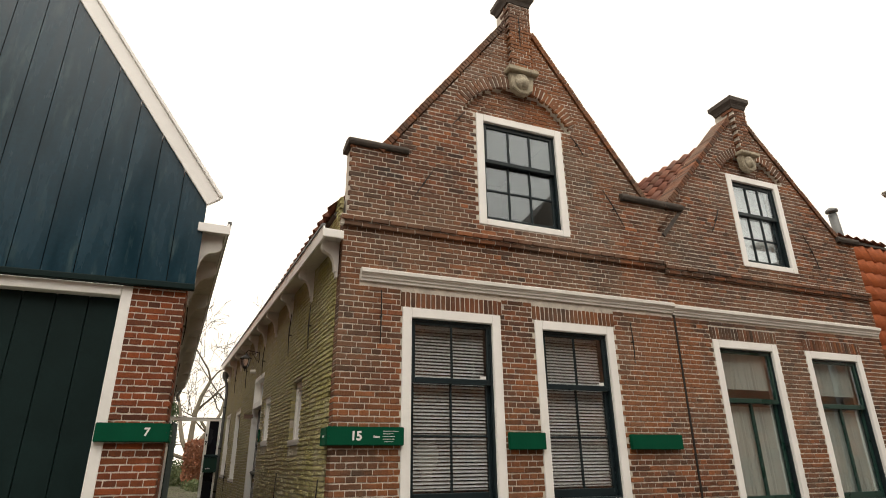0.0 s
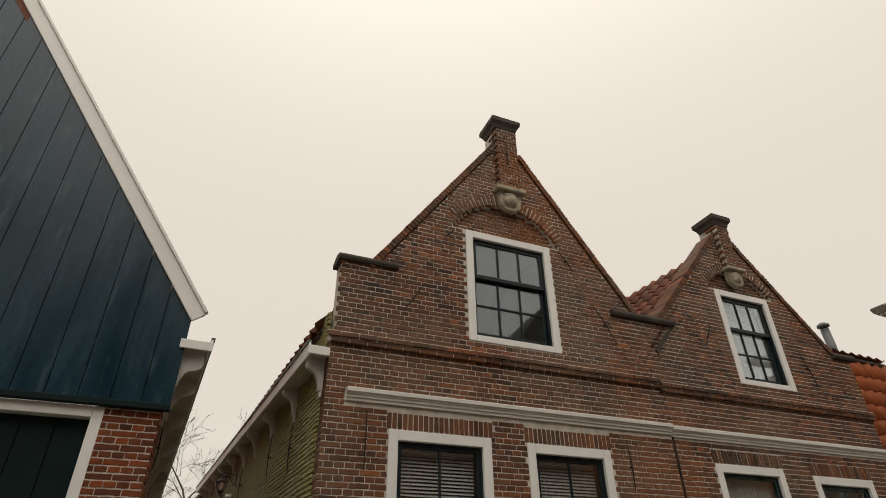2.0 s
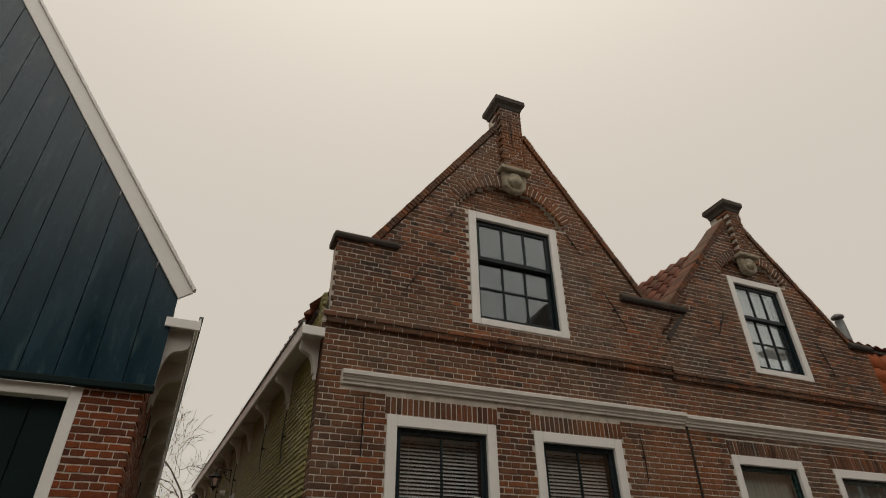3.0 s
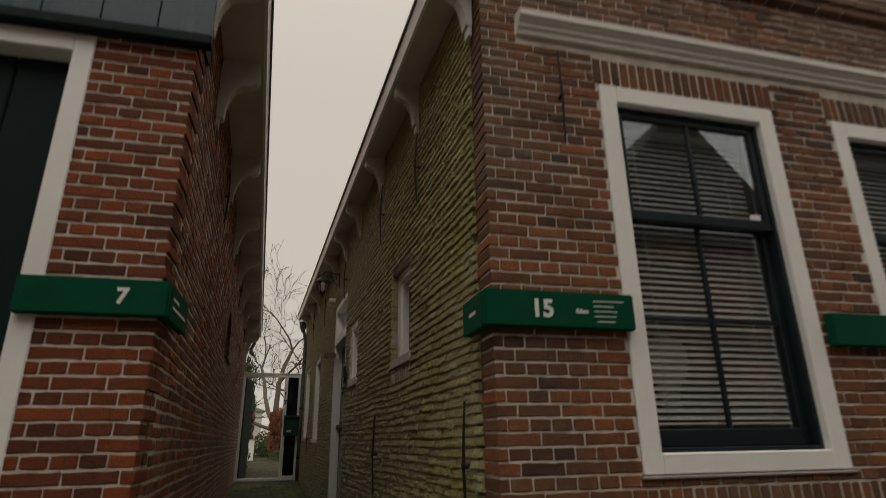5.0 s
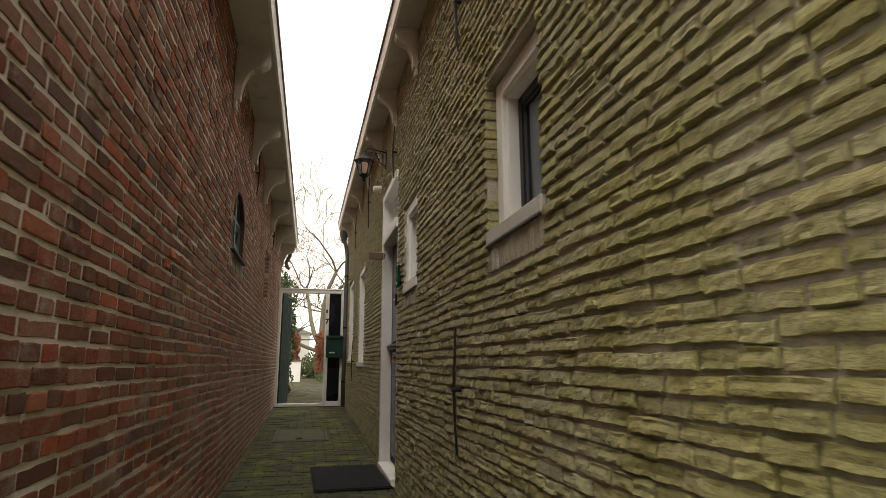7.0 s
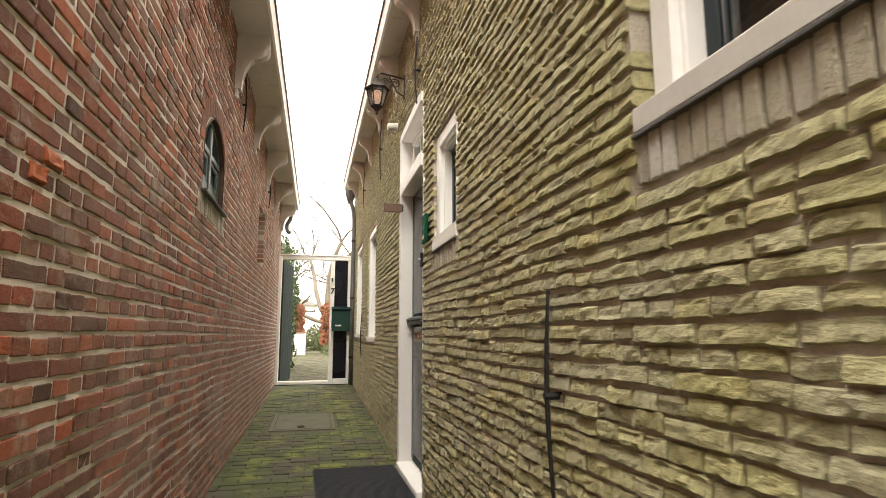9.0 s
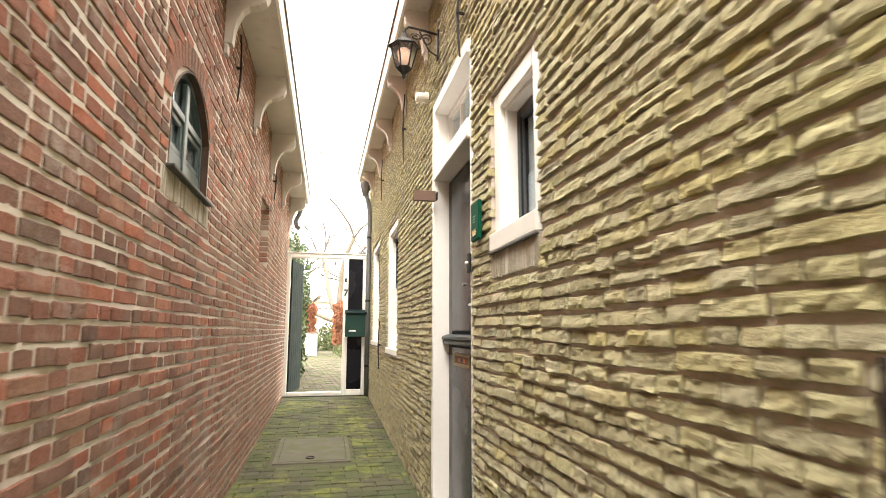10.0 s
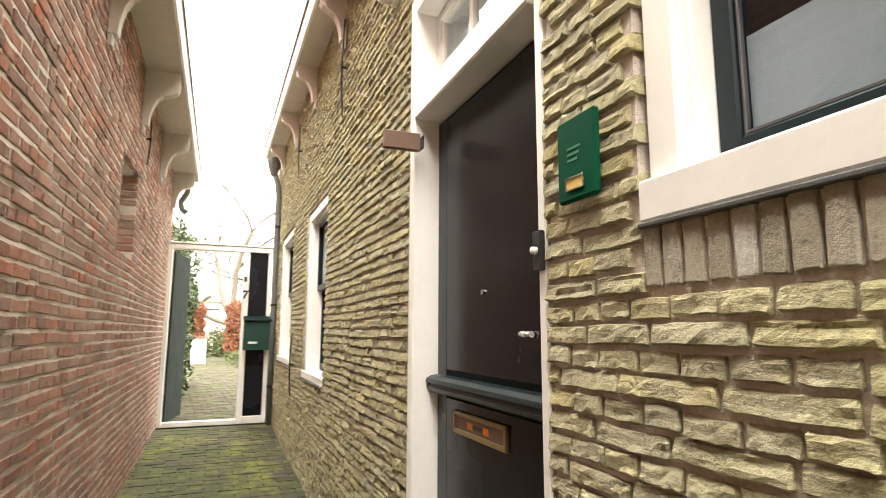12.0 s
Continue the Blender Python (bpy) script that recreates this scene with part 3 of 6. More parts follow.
bm = slabs(bmesh.new(), Y(15.75), Y(5.22), -0.1, 3.75, [(a - 0.01, b + 0.01, c, d + 0.006) for a, b, c, d in SIDE], -0.3, -0.0100)
wall_side = solid("wall_alley_east", bm, M_MORTAR_Y, R, "rough yellow-green brick wall along the alley", "wall")

# ---------------------------------------------------------------- house with number 7
bm = slabs(bmesh.new(), -0.52, -0.052, -0.1, 2.68, [], -0.12, -0.0045)
box(bm, -6.0, -2.9, -0.1, 2.68, -0.25, -0.009)
wall_left = solid("wall_front_left", bm, M_MORTAR, L, "red brick corner pier beside a dark green garage door", "wall")
ARCH = (3.81, 4.505, 1.745, 2.265)
SLIT = (6.76, 7.40, 1.73, 2.35)
bm = slabs(bmesh.new(), 0.13, 10.4, -0.1, 3.3, [ARCH, (SLIT[0] - 0.012, SLIT[1] + 0.012, SLIT[2], SLIT[3])], -0.3, -0.0042)
wall_w = solid("wall_alley_west", bm, M_MORTAR_W, W, "old red brick wall with pale joints along the alley", "wall")



# ---------------------------------------------------------------- windows
def room(m, u0, u1, v0, v1, w0, depth, mat, name="room"):
    """The dim room behind a window: back, sides, floor and ceiling as one shell."""
    bm = bmesh.new()
    t = 0.03
    a, b, c, d = u0 - 0.12, u1 + 0.12, v0 - 0.12, v1 + 0.12
    box(bm, a, b, c, d, w0 - depth - t, w0 - depth)
    box(bm, a - t, a, c, d, w0 - depth, w0)
    box(bm, b, b + t, c, d, w0 - depth, w0)
    box(bm, a - t, b + t, c - t, c, w0 - depth, w0)
    box(bm, a - t, b + t, d, d + t, w0 - depth, w0)
    return solid("wall_" + name, bm, mat, m, "plain dim room wall behind a window", "wall")


def frame_ring(bm, u0, u1, v0, v1, t, w0, w1, bevel=0.004, bottom=None, top=None):
    bt, tp = bottom if bottom is not None else t, top if top is not None else t
    box(bm, u0, u0 + t, v0, v1, w0, w1, bevel)
    box(bm, u1 - t, u1, v0, v1, w0, w1, bevel)
    box(bm, u0 + t, u1 - t, v1 - tp, v1, w0, w1, bevel)
    if bt:
        box(bm, u0 + t, u1 - t, v0, v0 + bt, w0, w1, bevel)
    return bm


def sash(owner, u0, u1, v0, v1, w, cols, rws, mat, stile=0.04, bottom=None, bar=0.018, name="sash", pane=M_GLASS):
    s = part(name, frame_ring(bmesh.new(), u0, u1, v0, v1, stile, w - 0.035, w, 0.004, bottom), mat, owner)
    b0 = bottom if bottom is not None else stile
    a, b, c, d = u0 + stile, u1 - stile, v0 + b0, v1 - stile
    for k in range(1, cols):
        x = a + (b - a) * k / cols
        part("glazing_bar", boxed(x - bar / 2, x + bar / 2, c, d, w - 0.03, w - 0.003, bevel=0.003), mat, s)
    for k in range(1, rws):
        y = c + (d - c) * k / rws
        for q in range(cols):
            e0 = a + (b - a) * q / cols + (bar / 2 if q else 0)
            e1 = a + (b - a) * (q + 1) / cols - (bar / 2 if q < cols - 1 else 0)
            part("glazing_bar", boxed(e0, e1, y - bar / 2, y + bar / 2, w - 0.029, w - 0.004, bevel=0.003), mat, s)
    for q in range(cols):
        for r in range(rws):
            e0, e1 = a + (b - a) * q / cols + (bar / 2 if q else 0), a + (b - a) * (q + 1) / cols - (bar / 2 if q < cols - 1 else 0)
            f0, f1 = c + (d - c) * r / rws + (bar / 2 if r else 0), c + (d - c) * (r + 1) / rws - (bar / 2 if r < rws - 1 else 0)
            g = part("pane", boxed(e0, e1, f0, f1, w - 0.021, w - 0.017), pane, s)
            g.visible_shadow = False
    return s


def tall_window(name, m, hole, label, dress, sill=0.0, fw=0.095):
    u0, u1, v0, v1 = hole
    o = thing(name, m, label, "window", kind="structure")
    part("window_frame", frame_ring(bmesh.new(), u0 + 0.003, u1 - 0.003, v0 + 0.003, v1 - 0.003, fw, -0.14, 0.004, 0.006, bottom=0.085), M_WHITE, o, "white-painted wooden frame")
    part("reveal_strip", frame_ring(bmesh.new(), u0 + fw, u1 - fw, v0 + 0.085, v1 - fw, 0.022, -0.12, -0.035, 0.003), M_TEAL, o)
    a, b, c, d = u0 + fw + 0.022, u1 - fw - 0.022, v0 + 0.107, v1 - fw - 0.022
    mid = c + (d - c) * 0.655
    return o, a, b, c, d, mid


def venetian(m, a, b, c, d, w, n):
    o = thing("venetian_blind", m, "white venetian blind with half-closed slats behind glass", "blind", "window blinds")
    h = (d - c) / n
    me = finish("slat", prism(bmesh.new(), ((-0.0108, 0.009), (-0.0100, 0.010), (0.0108, -0.009), (0.0100, -0.010)), a, b), M_BLIND)
    for k in range(n):
        s = new("slat", me)
        s.parent = o
        s.location = (0, c + (k + 0.5) * h, w)
    part("head_rail", boxed(a, b, d, d + 0.03, w - 0.015, w + 0.015, bevel=0.004), M_BLIND, o)
    part("bottom_rail", boxed(a, b, c - 0.02, c - 0.006, w - 0.012, w + 0.012, bevel=0.004), M_BLIND, o)
    for u in (a + 0.12, b - 0.12):
        part("cord", boxed(u - 0.0015, u + 0.0015, c, d, w + 0.013, w + 0.015), M_BLIND, o)
    return o


for k, hole in enumerate(WIN):
    o, a, b, c, d, mid = tall_window("window_%d" % (k + 1), F, hole, "tall white-framed sash window with dark blue-green sashes", "blind")
    sash(o, a, b, mid - 0.03, d, -0.045, 2, 1, M_TEAL, 0.032, bottom=0.055)
    sash(o, a, b, c, mid + 0.02, -0.085, 2, 2, M_TEAL, 0.034, bottom=0.075)
    part("sticker", boxed(b - 0.11, b - 0.045, mid + 0.03, mid + 0.06, -0.0615, -0.0605), M_LETTER, o, "small white sticker")
    part("window_sill", boxed(hole[0] - 0.01, hole[1] + 0.01, hole[2] - 0.012, hole[2] + 0.001, -0.12, 0.016, bevel=0.004), M_SILL_GREY, o)
    venetian(F, a + 0.02, b - 0.02, c + 0.11, d - 0.05, -0.16, 46)
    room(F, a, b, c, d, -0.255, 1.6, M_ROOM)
# a pale ornament stands behind the first blind
o = thing("vase", F @ Matrix.Translation((0.95, 0.765, -0.225)), "pale oval ornament on a dark stand behind the blind", "ornament")
part("body", lathe(bmesh.new(), [(0.05, 0.26), (0.055, 0.33), (0.06, 0.36), (0.10, 0.40), (0.12, 0.47), (0.12, 0.53), (0.09, 0.58), (0.03, 0.60)], 16), M_PLASTIC, o, smooth=True).matrix_local = Matrix.Diagonal((1, 1, 0.35, 1))
part("stand", lathe(bmesh.new(), [(0.07, 0.0), (0.07, 0.02), (0.012, 0.03), (0.012, 0.27)], 14), M_IRON, o, smooth=True).matrix_local = Matrix.Diagonal((1, 1, 0.5, 1))
M_GREEN_SASH = plain("green_sash", (0.012, 0.045, 0.035), 0.3, var=0.15, scale=6, bump=0.08)
for k, hole in enumerate(WIN2):
    o, a, b, c, d, mid = tall_window("window_%d" % (k + 3), F, hole, "tall white-framed window with green sashes and a pale curtain", "curtain")
    sash(o, a, b, mid - 0.03, d, -0.045, 1, 1, M_GREEN_SASH, 0.032, bottom=0.055)
    sash(o, a, b, c, mid + 0.02, -0.085, 2, 1, M_GREEN_SASH, 0.034, bottom=0.075, bar=0.04)
    part("window_sill", boxed(hole[0] - 0.01, hole[1] + 0.01, hole[2] - 0.028, hole[2] + 0.001, -0.12, 0.035, bevel=0.006), M_SILL_GREY, o)
    cur = thing("curtain", F, "pale green-grey curtain hanging close behind the glass", "curtain", "window curtains")
    bm = bmesh.new()
    n = 60
    for s, (lo, hi) in enumerate(((c, mid - 0.06), (mid + 0.14, d))):
        pts = [(a + 0.01 + (b - a - 0.02) * i / n, -0.15 + 0.012 * math.sin(i * 1.3) + 0.005 * math.sin(i * 2.9)) for i in range(n + 1)]
        front = [(bm.verts.new((p, lo, w)), bm.verts.new((p, hi, w))) for p, w in pts]
        rear = [(bm.verts.new((p, lo, w - 0.003)), bm.verts.new((p, hi, w - 0.003))) for p, w in pts]
        for i in range(n):
            bm.faces.new((front[i][0], front[i + 1][0], front[i + 1][1], front[i][1]))
            bm.faces.new((rear[i + 1][0], rear[i][0], rear[i][1], rear[i + 1][1]))
            bm.faces.new((front[i][1], front[i + 1][1], rear[i + 1][1], rear[i][1]))
            bm.faces.new((front[i + 1][0], front[i][0], rear[i][0], rear[i + 1][0]))
    part("cloth", bm, M_CURTAIN, cur)
    part("curtain_rod", tube(bmesh.new(), [(a, mid - 0.055, -0.19), (b, mid - 0.055, -0.19)], 0.006), M_BRASS, cur)
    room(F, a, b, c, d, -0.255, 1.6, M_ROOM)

for k, (hole, dark) in enumerate(((GW, True), (GW2, False))):
    u0, u1, v0, v1 = hole
    o = thing("window_%d" % (k + 5), F, "white-framed gable window of nine small panes", "window", kind="structure")
    part("window_frame", frame_ring(bmesh.new(), u0 + 0.003, u1 - 0.003, v0 + 0.003, v1 - 0.003, 0.095, -0.13, 0.006, 0.006, bottom=0.075), M_WHITE, o, "white-painted wooden frame")
    a, b, c, d = u0 + 0.098, u1 - 0.098, v0 + 0.078, v1 - 0.098
    mid = c + (d - c) * 0.60
    part("reveal_strip", frame_ring(bmesh.new(), a, b, c, d, 0.02, -0.12, -0.03, 0.003), M_TEAL, o)
    sash(o, a + 0.02, b - 0.02, mid - 0.02, d - 0.02, -0.04, 3, 1, M_TEAL, 0.035, bottom=0.05, bar=0.022)
    sash(o, a + 0.02, b - 0.02, c + 0.02, mid + 0.02, -0.08, 3, 2, M_TEAL, 0.035, bottom=0.05, bar=0.022)
    if not dark:
        cur = thing("curtain", F, "white net curtain filling the gable window", "curtain", "window curtains")
        bm = bmesh.new()
        prism(bm, [(a + 0.03 + (b - a - 0.06) * i / 40, -0.17 + 0.008 * math.sin(i * 1.1)) for i in range(41)] + [(b - 0.03, -0.185), (a + 0.03, -0.185)], c + 0.03, d - 0.03, axis=1)
        part("cloth", bm, M_BLIND, cur)
    room(F, a, b, c, d, -0.255, 1.4, M_ROOM)

# ---------------------------------------------------------------- front trim
PROFILE = [(-0.02, 2.83), (0.020, 2.83), (0.023, 2.855), (0.036, 2.859), (0.040, 2.880), (0.050, 2.884), (0.058, 2.898), (0.071, 2.903), (0.074, 2.936), (0.064, 2.944), (-0.02, 2.956)]
bm = prism(bmesh.new(), [(v - 0.012, w) for w, v in PROFILE], 0.19, SPLIT + 0.02)
solid("trim_cornice", bm, M_WHITE_OLD, F, "weathered white wooden cornice moulding", "cornice")
bm = prism(bmesh.new(), [(v - 0.03, w - 0.004) for w, v in PROFILE], SPLIT + 0.02, END - 0.03)
solid("trim_cornice", bm, M_WHITE_OLD, F, "weathered white wooden cornice moulding", "cornice")
bm = boxed(SPLIT + 0.03, SPLIT + 0.055, 0.0, 2.80, -0.005, 0.006)
solid("trim_joint", bm, M_IRON, F, "dark joint between two house fronts", "joint")


def band(name, u0, u1, v, owner_label):
    base = solid(name, boxed(u0 + 0.004, u1 - 0.004, v - 0.104, v + 0.006, -0.02, 0.030), M_MORTAR, F, owner_label, "string course")
    return base


band_a = band("trim_band_a", -0.03, SPLIT, 3.47, "projecting dark brick string course")
band_b = band("trim_band_b", SPLIT, END + 0.03, 3.43, "projecting dark brick string course")


def coping(name, u0, u1, v, h=0.09, out=0.06):
    bm = prism(bmesh.new(), [(v, out - 0.02), (v + h * 0.5, out), (v + h, out - 0.01), (v + h + 0.03, -0.1), (v + h, -0.27), (v, -0.25)], u0, u1)
    bmesh.ops.bevel(bm, geom=list(bm.edges), offset=0.008, segments=1, affect="EDGES")
    return solid(name, bm, M_COPING, F, "dark weathered stone coping on a gable shoulder", "coping")


coping("trim_coping_1", 0.0, 0.66, 4.275, h=0.07, out=0.045)
coping("trim_coping_2", 3.42, 4.40, 4.21, h=0.08)
coping("trim_coping_3", 7.34, END + 0.08, 4.19, h=0.08)


def slope(name, p, q, h=0.07):
    p, q = Vector(p), Vector(q)
    length = (q - p).length
    m = F @ Matrix.Translation((p.x, p.y, 0)) @ Matrix.Rotation(math.atan2(q.y - p.y, q.x - p.x), 4, "Z")
    o = solid(name, boxed(0, length, 0.0, h - 0.01, -0.26, 0.012, bevel=0.004), M_COPING, m, "dark brick-on-edge capping of a gable slope", "coping")
    return o, length, h


SLOPES = [slope("trim_slope_1", (0.37, 4.24), (1.92, 6.40)), slope("trim_slope_2", (2.285, 6.41), (3.80, 4.25)),
          slope("trim_slope_3", (4.14, 4.19), (5.65, 5.89)), slope("trim_slope_4", (5.93, 5.89), (7.42, 4.17))]


def pinnacle(name, u0, u1, v0, v1, top):
    """Brick pilaster on the gable, with a stone cap."""
    o = solid(name, boxed(u0 + 0.022, u1 - 0.022, v0, v1, -0.24, 0.074), M_MORTAR, F, "brick pilaster rising to the gable top", "pilaster")
    bm = bmesh.new()
    c, h = (u0 + u1) / 2, (u1 - u0) / 2
    rings = [(h + 0.005, v1, 0.085), (h + 0.02, v1 + 0.05, 0.10), (h + 0.055, v1 + 0.10, 0.135), (h + 0.055, v1 + 0.165, 0.135), (h * 0.6, top, 0.02)]
    prev = None
    for r, v, w in rings:
        ring = [bm.verts.new((c + su * r, v, w if sw > 0 else -0.24 - (w - 0.09))) for su, sw in ((-1, 1), (1, 1), (1, -1), (-1, -1))]
        if prev:
            for k in range(4):
                bm.faces.new((prev[k], prev[(k + 1) % 4], ring[(k + 1) % 4], ring[k]))
        else:
            bm.faces.new(ring)
        prev = ring
    bm.faces.new(prev)
    part("cap", bm, M_COPING, o, "dark stone cap")
    return o


pin_a = pinnacle("trim_pinnacle_1", 1.945, 2.265, 5.76, 6.77, 7.02)
pin_b = pinnacle("trim_pinnacle_2", 5.66, 5.92, 5.36, 6.09, 6.32)


def corbel_stone(u, v, s, m):
    """Weathered stone corbel with carved relief under the pilaster."""
    o = thing("corbel_stone", m @ Matrix.Translation((u, v, 0)), "weathered carved sandstone corbel under the pilaster", "corbel", "corbel stones")
    part("moulding", boxed(-0.25 * s, 0.25 * s, 0.25 * s, 0.33 * s, -0.02, 0.13, bevel=0.012), M_STONE, o)
    bm = prism(bmesh.new(), [(-0.2 * s, 0.25 * s), (0.2 * s, 0.25 * s), (0.17 * s, 0.0), (0.06 * s, -0.08 * s), (-0.06 * s, -0.08 * s), (-0.17 * s, 0.0)], -0.02, 0.07, axis=2)
    bmesh.ops.bevel(bm, geom=list(bm.edges), offset=0.01, segments=2, affect="EDGES")
    part("block", bm, M_STONE, o)
    bm = bmesh.new()
    bmesh.ops.create_icosphere(bm, subdivisions=3, radius=0.12 * s)
    for vtx in bm.verts:
        n = noise.noise(vtx.co * 14)
        vtx.co = Vector((vtx.co.x, vtx.co.y * 1.1 + 0.1 * s, vtx.co.z * 0.7 + 0.06)) + vtx.normal * n * 0.025
    part("carving", bm, M_STONE, o)
    return o


corbel_stone(2.10, 5.47, 0.85, F)
corbel_stone(5.795, 5.11, 0.72, F)

arch_owners = []
for k, (cu, cv, r0, r1, half) in enumerate(ARCHES):
    bm = bmesh.new()
    n = 24
    pts = [(cu + (r0 + 0.01) * math.sin(radians(-half + 2 * half * i / n)), cv + (r0 + 0.01) * math.cos(radians(-half + 2 * half * i / n))) for i in range(n + 1)]
    pts += [(cu + (r1 - 0.01) * math.sin(radians(half - 2 * half * i / n)), cv + (r1 - 0.01) * math.cos(radians(half - 2 * half * i / n))) for i in range(n + 1)]
    prism(bm, pts, -0.02, 0.0005, axis=2)
    arch_owners.append(solid("trim_arch_%d" % (k + 1), bm, M_MORTAR, F, "shallow brick relieving arch over a gable window", "arch"))


def wall_anchor(m, u0, v0, u1, v1, w=0.012):
    o = thing("wall_anchor", m @ Matrix.Translation(((u0 + u1) / 2, (v0 + v1) / 2, 0)), "black wrought-iron wall anchor bar", "wall anchor", "wall anchors")
    du, dv = (u1 - u0) / 2, (v1 - v0) / 2
    part("bar", tube(bmesh.new(), [(-du, -dv, w + 0.004), (-du * 0.5, -dv * 0.5, w + 0.012), (0, 0, w + 0.016), (du * 0.5, dv * 0.5, w + 0.012), (du, dv, w + 0.004)], [0.005, 0.006, 0.0075, 0.006, 0.005], 6), M_IRON, o)
    part("eye", tube(bmesh.new(), [(0, 0, -0.02), (0, 0, w + 0.024)], 0.010, 8), M_IRON, o)
    return o


for q in ((0.40, 2.22, 0.40, 2.74), (3.32, 2.2, 3.32, 2.66), (0.93, 4.13, 0.73, 3.80), (3.16, 4.30, 3.43, 3.83), (3.34, 0.3, 3.34, 0.85),
          (1.33, 4.98, 1.18, 4.78), (2.76, 4.98, 2.93, 4.74), (5.05, 4.35, 4.87, 4.0), (6.62, 4.2, 6.80, 3.7), (2.09, 6.1, 2.09, 6.55)):
    wall_anchor(F, *q, w=0.085 if q[0] == 2.09 else 0.012)


# ---------------------------------------------------------------- green name boards
def name_board(u0, u1, v0, v1, m, label, side=None, out=0.05):
    o = thing("name_board", m, label, "sign board", "green name boards")
    bm = boxed(u0, u1, v0, v1, 0.006, out)
    bmesh.ops.bevel(bm, geom=list(bm.edges), offset=0.006, segments=2, affect="EDGES")
    part("board", bm, M_GREEN, o)
    for u in (u0 + 0.02, u1 - 0.02):
        part("screw", lathe(bmesh.new(), [(0.004, 0), (0.004, 0.002)], 8), M_IRON, o).matrix_local = Matrix.Translation((u, (v0 + v1) / 2, out)) @ Matrix.Rotation(radians(90), 4, "X")
    return o


ob = name_board(-0.045, 0.635, 1.330, 1.485, F, "green board with number 15 wrapped round the brick corner")
part("return_board", boxed(-0.0465, -0.004, 1.332, 1.483, -0.265, 0.005, bevel=0.003), M_GREEN, ob)
part("end_grain", boxed(-0.043, -0.006, 1.335, 1.48, -0.271, -0.2655), M_LETTER, ob, "white end edge")
letters("15", 0.102, M_LETTER, ob, 0.205, 1.405, 0.051)
letters("Edam", 0.026, M_LETTER, ob, 0.385, 1.402, 0.051, "lettering")
for k, (a, b) in enumerate(((0.470, 0.615), (0.470, 0.565), (0.470, 0.580), (0.470, 0.575), (0.480, 0.565))):
    part("text_line", boxed(a - 0.03, b - 0.03, 1.447 - k * 0.022, 1.4505 - k * 0.022, 0.0495, 0.0512), M_LETTER, ob)
part("text_line", boxed(-0.048, -0.046, 1.40, 1.415, -0.165, -0.075), M_LETTER, ob)
name_board(1.69, 2.09, 1.295, 1.452, F, "plain green board between two windows")
name_board(3.12, 3.80, 1.295, 1.445, F, "plain green board beside a window")
ob = name_board(-0.535, -0.006, 1.360, 1.503, L, "green board with number 7, wrapped round the brick corner")
part("return_board", boxed(-0.036, -0.0045, 1.362, 1.501, -0.36, 0.005, bevel=0.003), M_GREEN, ob)
letters("7", 0.085, M_LETTER, ob, -0.17, 1.432, 0.051)
for k, (a, b) in enumerate(((-0.15, -0.04), (-0.31, -0.04))):
    part("text_line", boxed(-0.0055, -0.0035, 1.445 - k * 0.035, 1.457 - k * 0.035, a, b), M_LETTER, ob)

# ---------------------------------------------------------------- roofs
def pantile(l, w, h, mat):
    """One S-shaped clay tile, lying in u (across), v (up the slope), w (out)."""
    n = 9
    vs, fs = [], []
    for j, (v, lift) in enumerate(((0, 0.022), (l, 0.0))):
        for i in range(n + 1):
            u = w * i / n
            vs.append((u, v, lift + h * (0.5 + 0.5 * math.cos(2 * math.pi * (i / n * 0.92 + 0.04)))))
    for j, (v, lift) in enumerate(((0, 0.004), (l, -0.016))):
        for i in range(n + 1):
            u = w * i / n
            vs.append((u, v, lift + h * (0.5 + 0.5 * math.cos(2 * math.pi * (i / n * 0.92 + 0.04)))))
    s = n + 1
    for i in range(n):
        fs += [(i, i + 1, s + i + 1, s + i), (2 * s + i + 1, 2 * s + i, 3 * s + i, 3 * s + i + 1), (2 * s + i, 2 * s + i + 1, i + 1, i)]
    me = bpy.data.meshes.new("roof_tile")
    me.from_pydata(vs, [], fs)
    me.materials.append(mat)
    for p in me.polygons:
        p.use_smooth = True
    return me


def roof(name, corner, across, up, nu, nv, mat, label, tw=0.22, tl=0.26, thick=0.06, parts=True):
    """A tiled slope: corner at the lower end, across and up as directions."""
    u, v = Vector(across).normalized(), Vector(up).normalized()
    m = Matrix((u, v, u.cross(v))).transposed().to_4x4()
    m.translation = corner
    o = solid(name, boxed(0, nu * tw, 0, nv * tl, -thick, -0.012), M_COPING, m, label, "roof")
    me = pantile(tl + 0.05, tw + 0.012, 0.055, mat)
    rng = random.Random(name)
    if parts:
        for i in range(nu):
            for j in range(nv):
                t = new("roof_tile", me)
                t.parent = o
                t.location = (i * tw, j * tl, rng.uniform(0, 0.006))
                t.rotation_euler = (0, 0, rng.uniform(-0.012, 0.012))
    return o


# behind the gables; ridges run away from the street
roof("roof_1", (1.26, 15.6, 3.60), (0, -1, 0), (2.2, 0, 2.5), 47, 6, M_TILE_R, "old red pantile roof slope above the alley", parts=True)
roof("roof_2", (5.30, 10.0, 3.85), (0, -1, 0), (1.85, 0, 2.05), 24, 10, M_TILE_R, "old red pantile roof slope behind the small gable")
roof("roof_3", (5.28, 4.98, 3.62), (0, 1, 0), (-1.9, 0, 2.55), 24, 1, M_TILE_R, "old red pantile roof slope between the gables", parts=False, tl=3.2)
roof("roof_4", (9.02, 4.86, 3.85), (0, 1, 0), (-1.85, 0, 2.05), 24, 1, M_TILE_R, "old red pantile roof slope", parts=False, tl=2.6)
